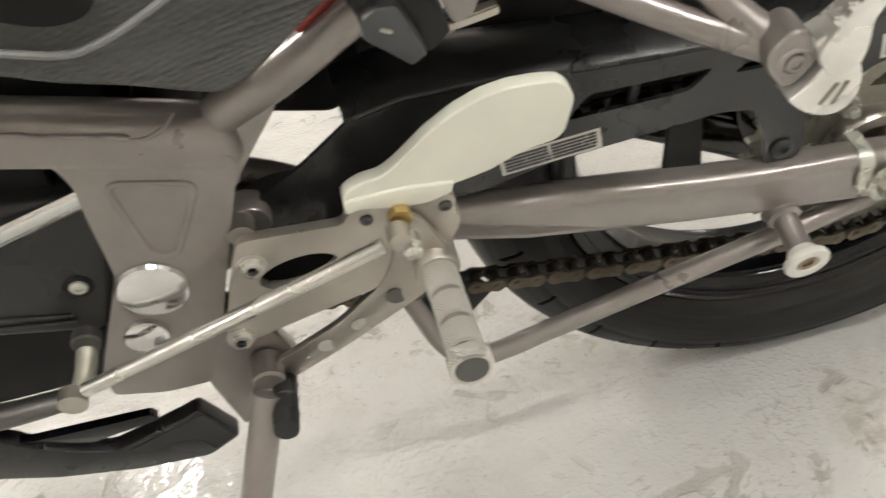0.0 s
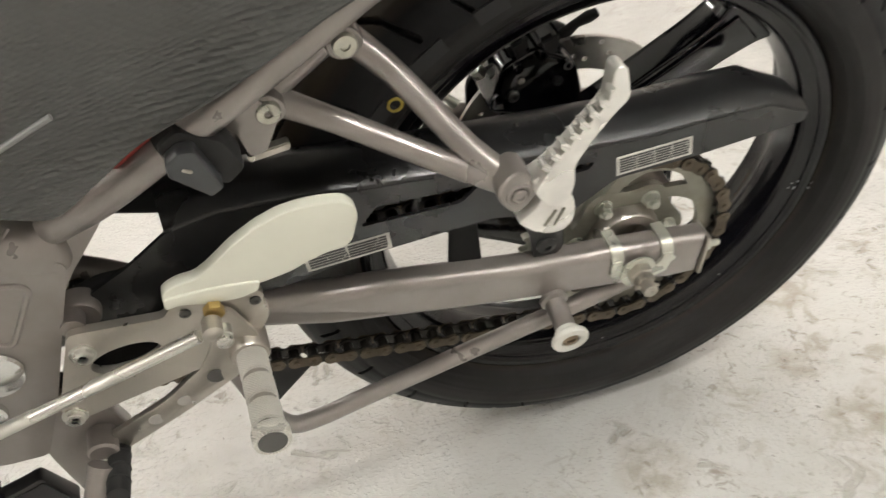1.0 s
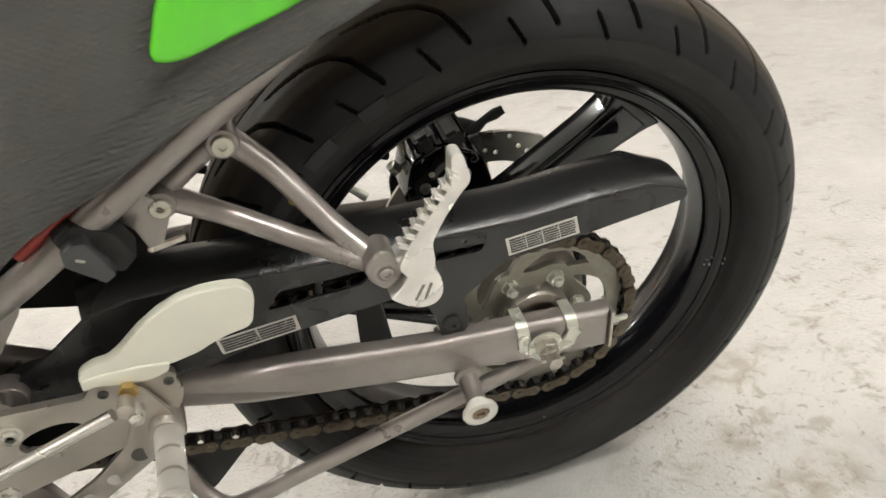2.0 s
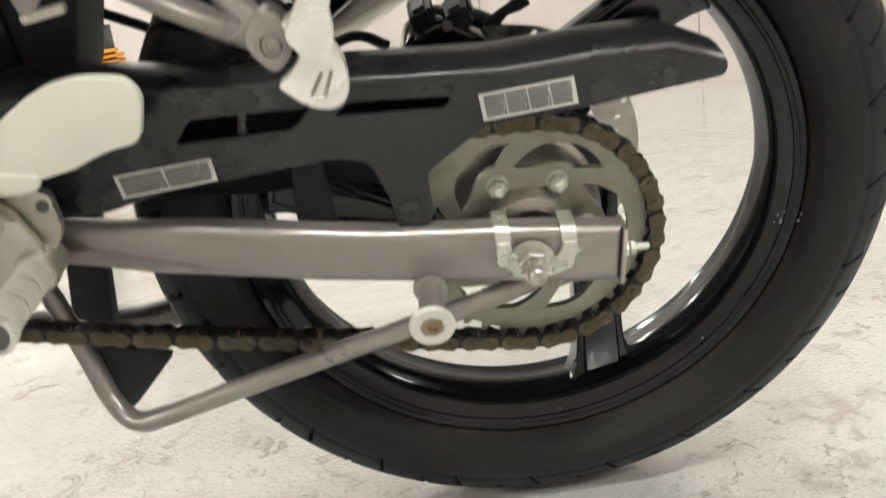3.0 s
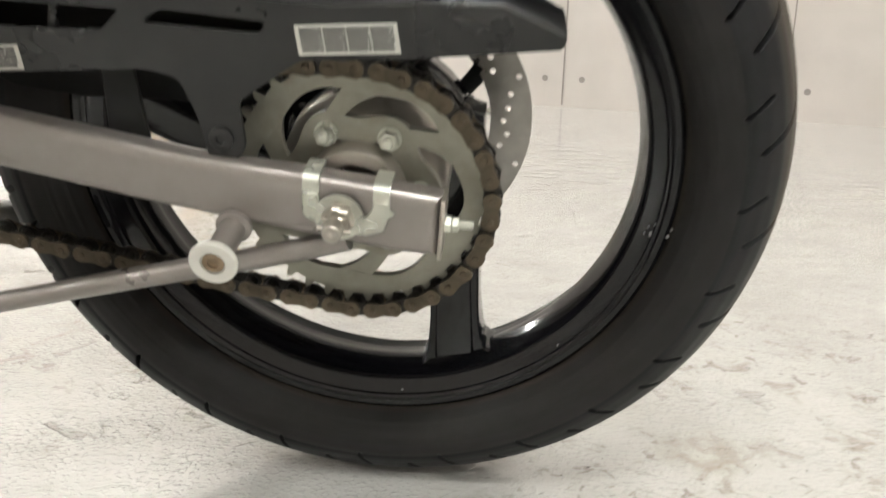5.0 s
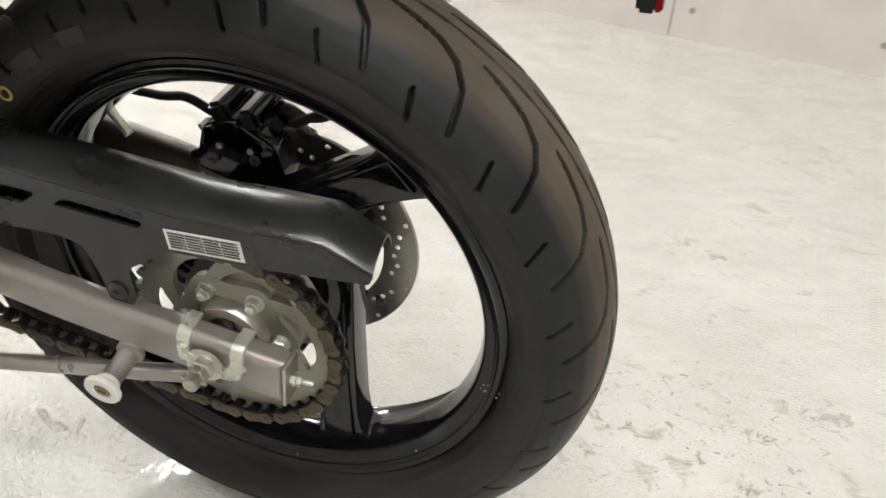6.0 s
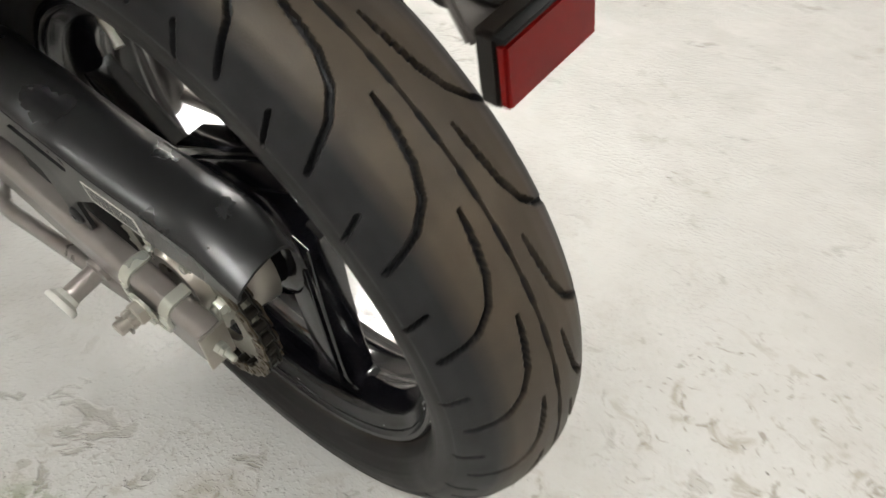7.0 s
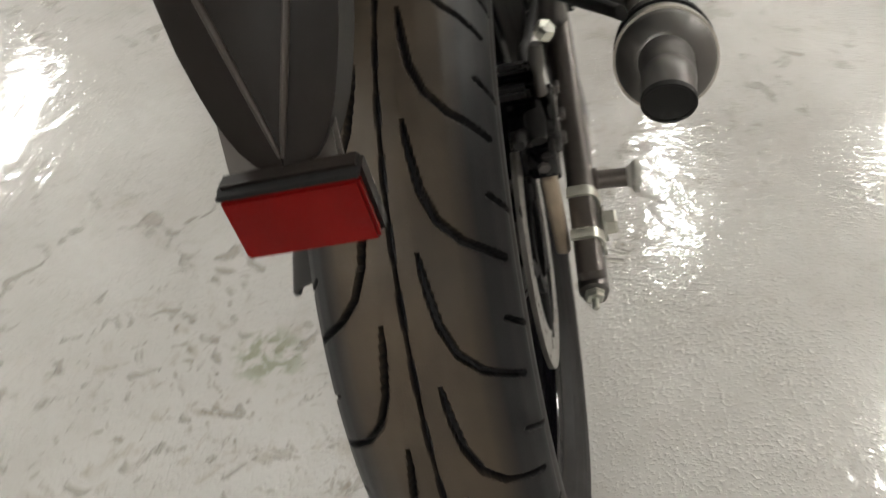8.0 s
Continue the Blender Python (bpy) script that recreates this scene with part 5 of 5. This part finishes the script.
# rider's peg, knurled with ring grooves, and its mount
def build_peg():
    a, b = Vector((-0.3385, -0.1490, 0.0610)), Vector((-0.3350, -0.2330, 0.0680))
    ax = (b - a).normalized()
    ln = (b - a).length
    prof = [(0, 0.0106), (0.004, 0.0114)]
    for k in range(3):
        s = 0.004 + k * 0.0235
        prof += [(s + 0.0185, 0.0114), (s + 0.0194, 0.0086), (s + 0.0238, 0.0086), (s + 0.0247, 0.0114)]
    prof += [(ln - 0.010, 0.0114), (ln - 0.0095, 0.0134), (ln - 0.001, 0.0134), (ln, 0.0128), (ln, 0.0100)]
    bm = bmesh.new()
    segs = 48
    u = ax.orthogonal().normalized()
    w = ax.cross(u)
    uv = bm.loops.layers.uv.new("UVMap")
    rings = []
    for t, r in prof:
        rings.append([bm.verts.new(a + ax * t + r * (math.cos(2 * math.pi * j / segs) * u + math.sin(2 * math.pi * j / segs) * w)) for j in range(segs)])
    for i, (p, q) in enumerate(zip(rings, rings[1:])):
        for j in range(segs):
            f = bm.faces.new((p[j], p[(j + 1) % segs], q[(j + 1) % segs], q[j]))
            for lp, (jj, tt) in zip(f.loops, ((j, prof[i][0]), (j + 1, prof[i][0]), (j + 1, prof[i + 1][0]), (j, prof[i + 1][0]))):
                lp[uv].uv = (jj / segs * 0.0804, tt)
    pg = part("foot_peg", bm, KNURL, rear_set, "knurled aluminium foot peg with ring grooves", 40)
    end = b - ax * 0.0006
    part("peg_end_cap", lathe([(0, 0.0104), (0.0012, 0.0100), (0.0012, 0.0)], tuple(end), tuple(ax), 36), DARK_STEEL, pg, "dark recessed peg end")
    for k in range(3):
        s = 0.004 + k * 0.0235 + 0.0193
        part("ring_groove", lathe([(0, 0.0085), (0.0004, 0.0098), (0.0042, 0.0098), (0.0046, 0.0085)], tuple(a + ax * s), tuple(ax), 36), ALU, pg, "dull turned groove")
    bm = lathe([(-0.012, 0.0145), (0.004, 0.0150), (0.012, 0.0150), (0.0145, 0.0135), (0.0145, 0.0)], (-0.3390, -0.1365, 0.0610), OUT, 32)
    part("peg_mount", bm, ALU, rear_set, "machined peg mount")


build_peg()
LEVER = [(-0.3620, 0.1060), (-0.3520, 0.1100), (-0.3420, 0.1040), (-0.3300, 0.0760), (-0.3290, 0.0540), (-0.3400, 0.0430), (-0.3520, 0.0300), (-0.4080, -0.0150), (-0.4590, -0.0520), (-0.4690, -0.0500), (-0.4740, -0.0400), (-0.4660, -0.0300), (-0.4130, 0.0080), (-0.3760, 0.0460), (-0.3640, 0.0700)]
bm = slab(rounded(LEVER, [0.005, 0.005, 0.005, 0.008, 0.008, 0.006, 0.008, 0.01, 0.004, 0.005, 0.005, 0.005, 0.012, 0.01, 0.01], 4), -0.1420, -0.1365, 0.0012, 2, shear=-0.19, xs=-0.345)
lever = part("shift_lever", bm, ALU, rear_set, "drilled aluminium shift lever", 35)
# discs for drilled holes; the pale ones paint the bright floor behind
for x, z, r in ((-0.3690, 0.0330, 0.0072), (-0.3990, 0.0060, 0.0060), (-0.4270, -0.0150, 0.0060)):
    y = -0.1420 - 0.19 * (x + 0.345)
    part("lever_hole", lathe([(0, r), (0.0008, r * 1.05), (0.0008, r * 0.9), (0.0006, 0.0)], (x, y, z), OUT, 22), HOLE_PALE if r < 0.007 else DARK_STEEL, lever)
tp = part("toe_peg", tube([(-0.4669, -0.1130, -0.0530), (-0.4670, -0.1710, -0.0400)], 0.0092, 20, straight=True), SOFT_BLACK, lever, "black ribbed rubber toe peg")
for k in range(3):
    t = 0.25 + 0.25 * k
    part("rib", lathe([(-0.001, 0.0092), (0, 0.0098), (0.001, 0.0092)], (-0.4669, -0.1130 - 0.058 * t, -0.0530 + 0.013 * t), (0, -0.058, 0.013), 20), SOFT_BLACK, tp)
# shift rod with its joints
rod = part("shift_rod", tube([(-0.5770, -0.1500, 0.0340), (-0.3660, -0.1555, 0.1040)], 0.0050, 18, straight=True), ROD_MAT, bike, "bright plated shift rod")
part("rod_joint", lathe([(-0.005, 0.006), (-0.005, 0.0095), (0.005, 0.0095), (0.005, 0.006)], (-0.5870, -0.1510, 0.0290), OUT, 20), ALU, rod)
part("rod_joint", lathe([(-0.006, 0.004), (-0.006, 0.0072), (0.006, 0.0072), (0.0075, 0.004), (0.0075, 0.0)], (-0.3560, -0.1530, 0.1060), OUT, 20), ALU, rod)
part("ball_bolt", lathe([(-0.006, 0.0064), (0.002, 0.0064), (0.0025, 0.0054), (0.0045, 0.0054), (0.0050, 0.0062), (0.0075, 0.0058), (0.0090, 0.0036), (0.0094, 0.0)], (-0.3500, -0.1560, 0.0990), OUT, 24), ROD_MAT, rod)
part("brass_nut", lathe([(0, 0.0075), (0.006, 0.0075)], (-0.3525, -0.1390, 0.1105), OUT, 6), BRASS, rod, "brass coloured lock nut")
shift_shaft = part("shift_shaft", tube([(-0.5770, -0.118, 0.0420), (-0.5820, -0.136, 0.0330), (-0.5905, -0.147, 0.0240)], [0.0075, 0.0070, 0.0066], 16), STEEL, bike, "dull steel shift shaft end")
part("shaft_collar", lathe([(0, 0.0100), (0.008, 0.0100), (0.009, 0.0090), (0.009, 0.0)], (-0.5750, -0.1140, 0.0480), OUT, 24), DARK_STEEL, shift_shaft)
shift_arm = part("shift_arm", tube([(-0.68, -0.13, 0.008), (-0.640, -0.139, 0.0170), (-0.592, -0.146, 0.0270)], [0.010, 0.009, 0.0075], 14), DARK_STEEL, bike)

# ---- engine cover and dark parts ahead of the frame plate
bm = slab(rounded([(-0.70, 0.200), (-0.60, 0.175), (-0.530, 0.1620), (-0.5215, 0.1420), (-0.545, 0.0700), (-0.5600, 0.0450), (-0.64, 0.0680), (-0.74, 0.098)], 0.010, 4), -0.114, -0.05, 0.008, 3)
cover = part("engine_cover", bm, BLACK_PLASTIC, bike, "ribbed black engine sprocket cover")
part("cover_bolt", capscrew((-0.5600, -0.114, 0.0945), OUT, 0.0056, 0.003), IVORY_METAL, cover, "pale socket bolt")
# flat black disc, its colour stands in for a dark hollow round the bolt
part("bolt_recess", lathe([(0, 0.0095), (0.0006, 0.0095), (0.0010, 0.0080), (0.0010, 0.0)], (-0.5600, -0.1140, 0.0945), OUT, 24), MATT_BLACK, cover)
for k in range(2):
    part("cover_rib", tube([(-0.66, -0.1145, 0.095 - 0.012 * k), (-0.575, -0.1145, 0.070 - 0.006 * k)], 0.0018, 8, straight=True), BLACK_PLASTIC, cover)
bm = tube([(-0.66, -0.1180, 0.130), (-0.580, -0.1180, 0.1525), (-0.518, -0.1160, 0.1660)], 0.009, 14, straight=True, squash=0.45)
strap = part("bright_bracket", bm, CHROME, bike, "bright metal strap")
# both boxes reach on out of view, added to shade the floor
bm = box((-0.84, 0, 0.10), (0.66, 0.20, 0.30), 0.03)
box((-0.84, 0.085, 0.03), (0.60, 0.15, 0.32), 0.04, bm)
part("engine_case", bm, MATT_BLACK, bike, "dark engine case, extended unseen to shade the floor")
part("pivot_boot", slab(rounded([(-0.455, 0.06), (-0.450, 0.112), (-0.425, 0.121), (-0.395, 0.120), (-0.392, 0.07)], 0.006, 3), -0.1025, -0.0880, 0.003, 2), SOFT_BLACK, bike, "black rubber boot at the pivot")
bm = slab(rounded([(-0.82, -0.020), (-0.7050, -0.0768), (-0.6906, -0.0936), (-0.6592, -0.1168), (-0.6355, -0.1270), (-0.6071, -0.1182), (-0.5694, -0.1060), (-0.5543, -0.0987), (-0.5343, -0.1488), (-0.5671, -0.1687), (-0.6255, -0.1632), (-0.6916, -0.1445), (-0.7308, -0.1259), (-0.82, -0.080)], 0.006, 4), -0.085, -0.070, 0.002, 2)
pan = part("belly_pan", bm, BLACK_PLASTIC, bike, "black belly panel under the engine")
bm = slab(rounded([(-0.70, -0.0850), (-0.6876, -0.0890), (-0.5923, -0.0934), (-0.5880, -0.1020), (-0.6300, -0.1080), (-0.6550, -0.1120), (-0.6750, -0.1060)], 0.003, 3), -0.082, -0.074, 0.002, 2)
part("pan_fin", bm, GLOSS_BLACK, pan)
bm = slab(rounded([(-0.6250, -0.1290), (-0.5980, -0.1200), (-0.5640, -0.1085), (-0.5540, -0.1035), (-0.5390, -0.1460), (-0.5600, -0.1600), (-0.5660, -0.1400), (-0.5850, -0.1330), (-0.6080, -0.1400)], 0.004, 3), -0.0862, -0.0846, 0.0006, 1)
part("pan_recess", bm, GLOSS_BLACK, pan)
part("exhaust_header", tube([(-0.85, 0.03, -0.06), (-0.62, 0.06, -0.080), (-0.44, 0.095, -0.130), (-0.34, 0.103, -0.132), (-0.30, 0.102, -0.100), (-0.272, 0.100, -0.030), (-0.257, 0.100, 0.060), (-0.240, 0.114, 0.118), (-0.190, 0.180, 0.115), (-0.165, 0.201, 0.104)], 0.016, 20), DARK_STEEL, bike, "dark steel exhaust pipe")

# ---- side stand
pv = Vector((-0.4790, -0.1380, -0.0350))
lean = Matrix.Rotation(radians(LEAN), 3, "X").inverted()
foot = lean @ Vector((STAND_FOOT[0], STAND_FOOT[1], 0.012 - AXLE_Z))
leg = part("side_stand", tube([tuple(pv), tuple(pv.lerp(foot, 0.5)), tuple(foot)], [0.0118, 0.0115, 0.0112], 20), FRAME_PAINT, bike, "warm grey side stand leg")
part("stand_pivot", lathe([(-0.012, 0.0125), (0.008, 0.0125), (0.010, 0.0105)], (-0.4780, -0.1200, -0.0340), OUT, 24), FRAME_PAINT, leg)
part("pivot_bolt", hexhead((-0.4850, -0.1300, -0.0480), OUT, 0.0100, 0.006), IVORY_METAL, leg)
bm = box((0, 0, 0), (0.088, 0.200, 0.012), 0.004)
bmesh.ops.rotate(bm, cent=(0, 0, 0), matrix=Matrix.Rotation(radians(STAND_TURN), 3, "Z"), verts=bm.verts)
bmesh.ops.translate(bm, vec=(STAND_PAD[0], STAND_PAD[1], 0.0055 - AXLE_Z), verts=bm.verts)
bmesh.ops.rotate(bm, cent=(0, 0, 0), matrix=lean, verts=bm.verts)
part("stand_foot", bm, DARK_STEEL, leg, "flat steel stand foot")

# ---- body panels above
panel = [(-0.62, 0.336), (-0.503, 0.2859), (-0.483, 0.2757), (-0.4517, 0.2650), (-0.4362, 0.2576), (-0.4152, 0.2495), (-0.4030, 0.2541), (-0.382, 0.2690), (-0.356, 0.2870), (-0.294, 0.3120), (-0.240, 0.3350), (-0.180, 0.3540), (-0.060, 0.385), (-0.060, 0.47), (-0.20, 0.50), (-0.62, 0.52)]
bm = slab(rounded(panel, 0.008, 3), -0.172, -0.160, 0.004, 3)
for v in bm.verts:
    v.co.y += max(0.0, v.co.z - 0.36) * 0.25 + max(0.0, v.co.x + 0.30) * 0.16
sp = part("side_panel", bm, GRAINED, bike, "dark grey grained plastic side panel")
# pale bead: the highlight along the panel's crease is put into its colour
part("panel_edge", tube([(-0.62, -0.1730, 0.3440), (-0.4966, -0.1730, 0.2981), (-0.4758, -0.1730, 0.2908), (-0.4638, -0.1730, 0.2902), (-0.4471, -0.1730, 0.2948), (-0.4267, -0.1730, 0.3032), (-0.390, -0.1730, 0.3190)], 0.0019, 8, per=5), EDGE_HIGHLIGHT, sp, "thin grey bead painted as the crease's highlight")
# raised black sheet, its colour stands in for the dark of the recess
bm = slab(rounded([(-0.66, 0.3750), (-0.5200, 0.3270), (-0.4891, 0.3115), (-0.4779, 0.3058), (-0.4670, 0.3038), (-0.4569, 0.3051), (-0.4516, 0.3091), (-0.4420, 0.3250), (-0.45, 0.41), (-0.66, 0.42)], 0.008, 3), -0.1745, -0.171, 0.002, 2)
part("seat_recess", bm, MATT_BLACK, sp)
bm = slab(rounded([(-0.252, 0.3745), (-0.235, 0.3700), (-0.170, 0.3800), (-0.05, 0.408), (-0.05, 0.46), (-0.19, 0.45), (-0.238, 0.405)], 0.008, 4), -0.176, -0.160, 0.004, 3)
for v in bm.verts:
    v.co.y += max(0.0, v.co.z - 0.36) * 0.25 + max(0.0, v.co.x + 0.30) * 0.16
part("tail_cowl", bm, GREEN_PAINT, bike, "lime green painted tail cowl")
# underside of the seat unit
bm = slab([(-0.40, 0.300), (-0.10, 0.372), (0.05, 0.405), (0.05, 0.43), (-0.40, 0.43)], -0.118, 0.118, 0.004, 2)
part("seat_tray", bm, MATT_BLACK, bike, "black plastic tray under the seat")
part("shock_body", tube([(-0.395, 0.02, 0.26), (-0.33, 0.02, 0.33)], 0.030, 20, straight=True), MATT_BLACK, bike)
part("battery_box", box((-0.385, 0, 0.290), (0.15, 0.15, 0.09), 0.01, turn=(0, 25, 0)), MATT_BLACK, bike)

bm = slab(rounded([(-0.440, 0.124), (-0.414, 0.116), (-0.377, 0.1045), (-0.358, 0.114), (-0.350, 0.150), (-0.352, 0.215), (-0.440, 0.215)], 0.006, 3), -0.026, 0.030, 0.008, 3)
part("shock_mount", bm, MATT_BLACK, bike, "dark shock absorber mount above the pivot")
bm = slab(rounded([(-0.390, 0.140), (-0.320, 0.136), (-0.300, 0.200), (-0.282, 0.262), (-0.400, 0.262)], 0.008, 3), -0.02, 0.06, 0.012, 3)
part("shock_reservoir", bm, SOFT_BLACK, bike, "black rear shock body under the seat")

# the frame and what is bolted to it sit a few millimetres back and lower
for ob in (frame_plate, pivot_boss, stand_bracket, strap, shift_shaft, shift_arm, cover):
    ob.matrix_basis = pose(0.004, 0, -0.004)
frame_spar.matrix_basis = pose(0.005, 0, -0.007)
pan.matrix_basis = pose(0.006, 0, -0.012)
leg.matrix_basis = pose(0.006, 0, -0.004)
for ob in (rail, rail_foot, cable, clip, sp):
    ob.matrix_basis = pose(0.002, 0, -0.004)
rear_set.matrix_basis = pose(0.004, 0, 0)
hg.matrix_basis = pose(-0.004, 0, 0)
rod.matrix_basis = pose(0.003, -0.002, 0.001)

# ---- rear fender with its red reflector
def fender():
    """A tapering hanger: a folded sheet that leans forward as it rises, with two raised ridges."""
    bm = bmesh.new()
    rows = []
    for z in (0.3555, 0.3570, 0.3590, 0.3620, 0.3650, 0.3700, 0.3780, 0.3900, 0.4050, 0.4250, 0.4600, 0.5000, 0.5570):
        xb = 0.292 - 0.61 * (z - 0.352)
        w = float(np.interp(z, [0.3555, 0.3570, 0.3590, 0.3650, 0.3750, 0.4000, 0.4250, 0.5570], [0.003, 0.009, 0.014, 0.020, 0.0265, 0.0360, 0.0410, 0.063]))
        g = max(0.0004, 0.33 * (z - 0.3605))
        g = min(g, w * 0.62)
        up = 0.0012 if z > 0.3620 else 0.001
        b = min(g + 0.0028, w * 0.95)
        prof = [(-w, -0.030), (-w, -0.003), (-b, 0.0), (-g, up), (-max(g - 0.003, 0.0002), 0.0), (max(g - 0.003, 0.0002), 0.0), (g, up), (b, 0.0), (w, -0.003), (w, -0.030),
                (w * 0.9, -0.030), (w * 0.85, -0.008), (-w * 0.85, -0.008), (-w * 0.9, -0.030)]
        rows.append([bm.verts.new((xb + d * 0.85, y - 0.004, z + 0.52 * d)) for y, d in prof])
    k = len(rows[0])
    for p, q in zip(rows, rows[1:]):
        for i in range(k):
            bm.faces.new((p[i], p[(i + 1) % k], q[(i + 1) % k], q[i]))
    bm.faces.new(rows[0][::-1])
    bm.faces.new(rows[-1])
    f = part("rear_fender", bm, FENDER_MAT, bike, "brownish black plastic rear fender hanger", 35)
    f.matrix_basis = pose(-0.005, 0.0038, -0.002)
    part("fender_bracket", box((0.2745, -0.007, 0.3600), (0.006, 0.054, 0.034), 0.002, turn=(0, -31, 0)), FENDER_GREY, f, "grey reflector bracket")
    hb = box((0.2930, -0.002, 0.3385), (0.013, 0.0665, 0.0400), 0.0025, turn=(0, -3, 0))
    for s in (-1, 1):
        line = [(0.292 - 0.61 * (z - 0.352) + 0.0010, -0.004 + s * max(0.0006, 0.33 * (z - 0.3605)), z + 0.0006) for z in (0.3610, 0.3700, 0.3900, 0.4200, 0.4600, 0.5000)]
        part("ridge", tube(line, [0.0010, 0.0016, 0.0018, 0.0020, 0.0020, 0.0020], 10, straight=True), RIDGE_MAT, f)
    h = part("reflector_housing", hb, FENDER_MAT, f)
    part("reflector", box((0.3000, -0.002, 0.3370), (0.006, 0.0635, 0.0345), 0.0015, turn=(0, -3, 0)), RED_LENS, h, "rectangular red plastic reflector")
    part("lens_frame", box((0.2985, -0.002, 0.3560), (0.0075, 0.0650, 0.0022), 0.0006, turn=(0, -3, 0)), MATT_BLACK, h)
    part("patch", box((0.2415, -0.004, 0.4370), (0.003, 0.034, 0.026), 0.001, turn=(0, -31, 0)), COPPER, f)
    return f


fender()
# mostly unseen tail, added to shade the right arm and the wheel
bm = slab(rounded([(-0.44, 0.430), (-0.10, 0.440), (0.10, 0.500), (0.165, 0.555), (0.170, 0.600), (0.02, 0.640), (-0.44, 0.560)], 0.02, 4), -0.095, 0.095, 0.02, 4)
part("tail_unit", bm, MATT_BLACK, bike, "black tail unit above the rear wheel, mostly unseen, added for shade")

# ---- muffler on the right
cap, ax = Vector((0.1085, 0.1790, 0.2480)), Vector((0.875, -0.07, 0.46)).normalized()
bm = lathe([(-0.315, 0.016), (-0.302, 0.024), (-0.275, 0.0310), (-0.02, 0.0310), (-0.018, 0.0320), (0.0, 0.0320)], tuple(cap), tuple(ax), 40)
mf = part("muffler", bm, EXHAUST_STEEL, bike, "brushed steel muffler canister")
part("end_cap", lathe([(-0.006, 0.0310), (0.002, 0.0302), (0.006, 0.0285), (0.014, 0.0190), (0.016, 0.0165), (0.016, 0.0)], tuple(cap), tuple(ax), 40), DARK_STEEL, mf, "dark conical end cap")
line = [cap + ax * 0.012, cap + ax * 0.034, cap + ax * 0.052 + Vector((0.004, 0, -0.002)), Vector((0.1710, 0.1735, 0.2770)), Vector((0.1847, 0.1717, 0.2750))]
outlet = part("outlet", tube([tuple(q) for q in line], [0.0168, 0.0158, 0.0152, 0.0149, 0.0148], 32), DARK_STEEL, mf, "dark turned-down outlet pipe", 50)
mouth = (line[-1] - line[-2]).normalized()
# black disc closing the pipe, its colour stands in for the dark inside
part("outlet_mouth", lathe([(-0.002, 0.0150), (0.0012, 0.0150), (0.0014, 0.0142), (0.0010, 0.0132), (0.0006, 0.0132), (0.0006, 0.0)], tuple(line[-1]), tuple(mouth), 36), MATT_BLACK, outlet, "black disc painted for the dark pipe mouth")
part("muffler_strap", lathe([(-0.075, 0.0312), (-0.075, 0.0330), (-0.045, 0.0330), (-0.045, 0.0312)], tuple(cap), tuple(ax), 40), MATT_BLACK, mf)
part("muffler_bracket", tube([(0.070, 0.158, 0.262), (0.02, 0.110, 0.268), (-0.05, 0.095, 0.29)], 0.009, 12, squash=0.5), MATT_BLACK, bike)


# ---- orange object by the far wall, glimpsed through the bike; its build is invented
machine = new("orange_object")
machine.matrix_basis = pose(-1.18, 2.72, 0, 0, 0, -13)
tagged(machine, "unidentified orange object with a coil spring on a green base", "machine")
part("base", box((0, 0, 0.02), (0.66, 0.36, 0.04), 0.008), OLIVE, machine, "olive green painted base")
part("plinth", box((-0.24, 0, 0.068), (0.22, 0.24, 0.060), 0.006), OLIVE, machine)
part("body", box((-0.235, 0, 0.157), (0.15, 0.18, 0.120), 0.03), ORANGE, machine, "orange painted body")
line = [(-0.012 + 0.055 * math.cos(2 * math.pi * k / 20), 0.055 * math.sin(2 * math.pi * k / 20), 0.25 + 0.020 * k / 20) for k in range(20 * 11)]
part("coil_spring", tube(line, 0.007, 8, straight=True), ORANGE, machine, "orange coil spring")
part("post", tube([(-0.012, 0, 0.038), (-0.012, 0, 0.56)], 0.030, 20, straight=True), DARK_STEEL, machine)
# black drum added to darken the gap above the orange body
part("black_drum", lathe([(0, 0.05), (0.01, 0.068), (0.30, 0.068), (0.32, 0.05), (0.34, 0.0)], (-0.235, 0.0, 0.215), (0, 0, 1), 28), MATT_BLACK, machine, "added black drum that darkens the gap")
part("rod", tube([(0.11, -0.06, 0.036), (0.13, -0.06, 0.24), (0.18, -0.06, 0.40), (0.26, -0.05, 0.47)], 0.012, 12), ALU, machine, "bare metal bent rod")
part("hose", tube([(0.08, -0.09, 0.036), (0.10, -0.09, 0.24), (0.18, -0.10, 0.34), (0.30, -0.09, 0.38), (0.36, -0.05, 0.24), (0.30, 0.0, 0.045)], 0.012, 12), SOFT_BLACK, machine, "black corrugated hose")
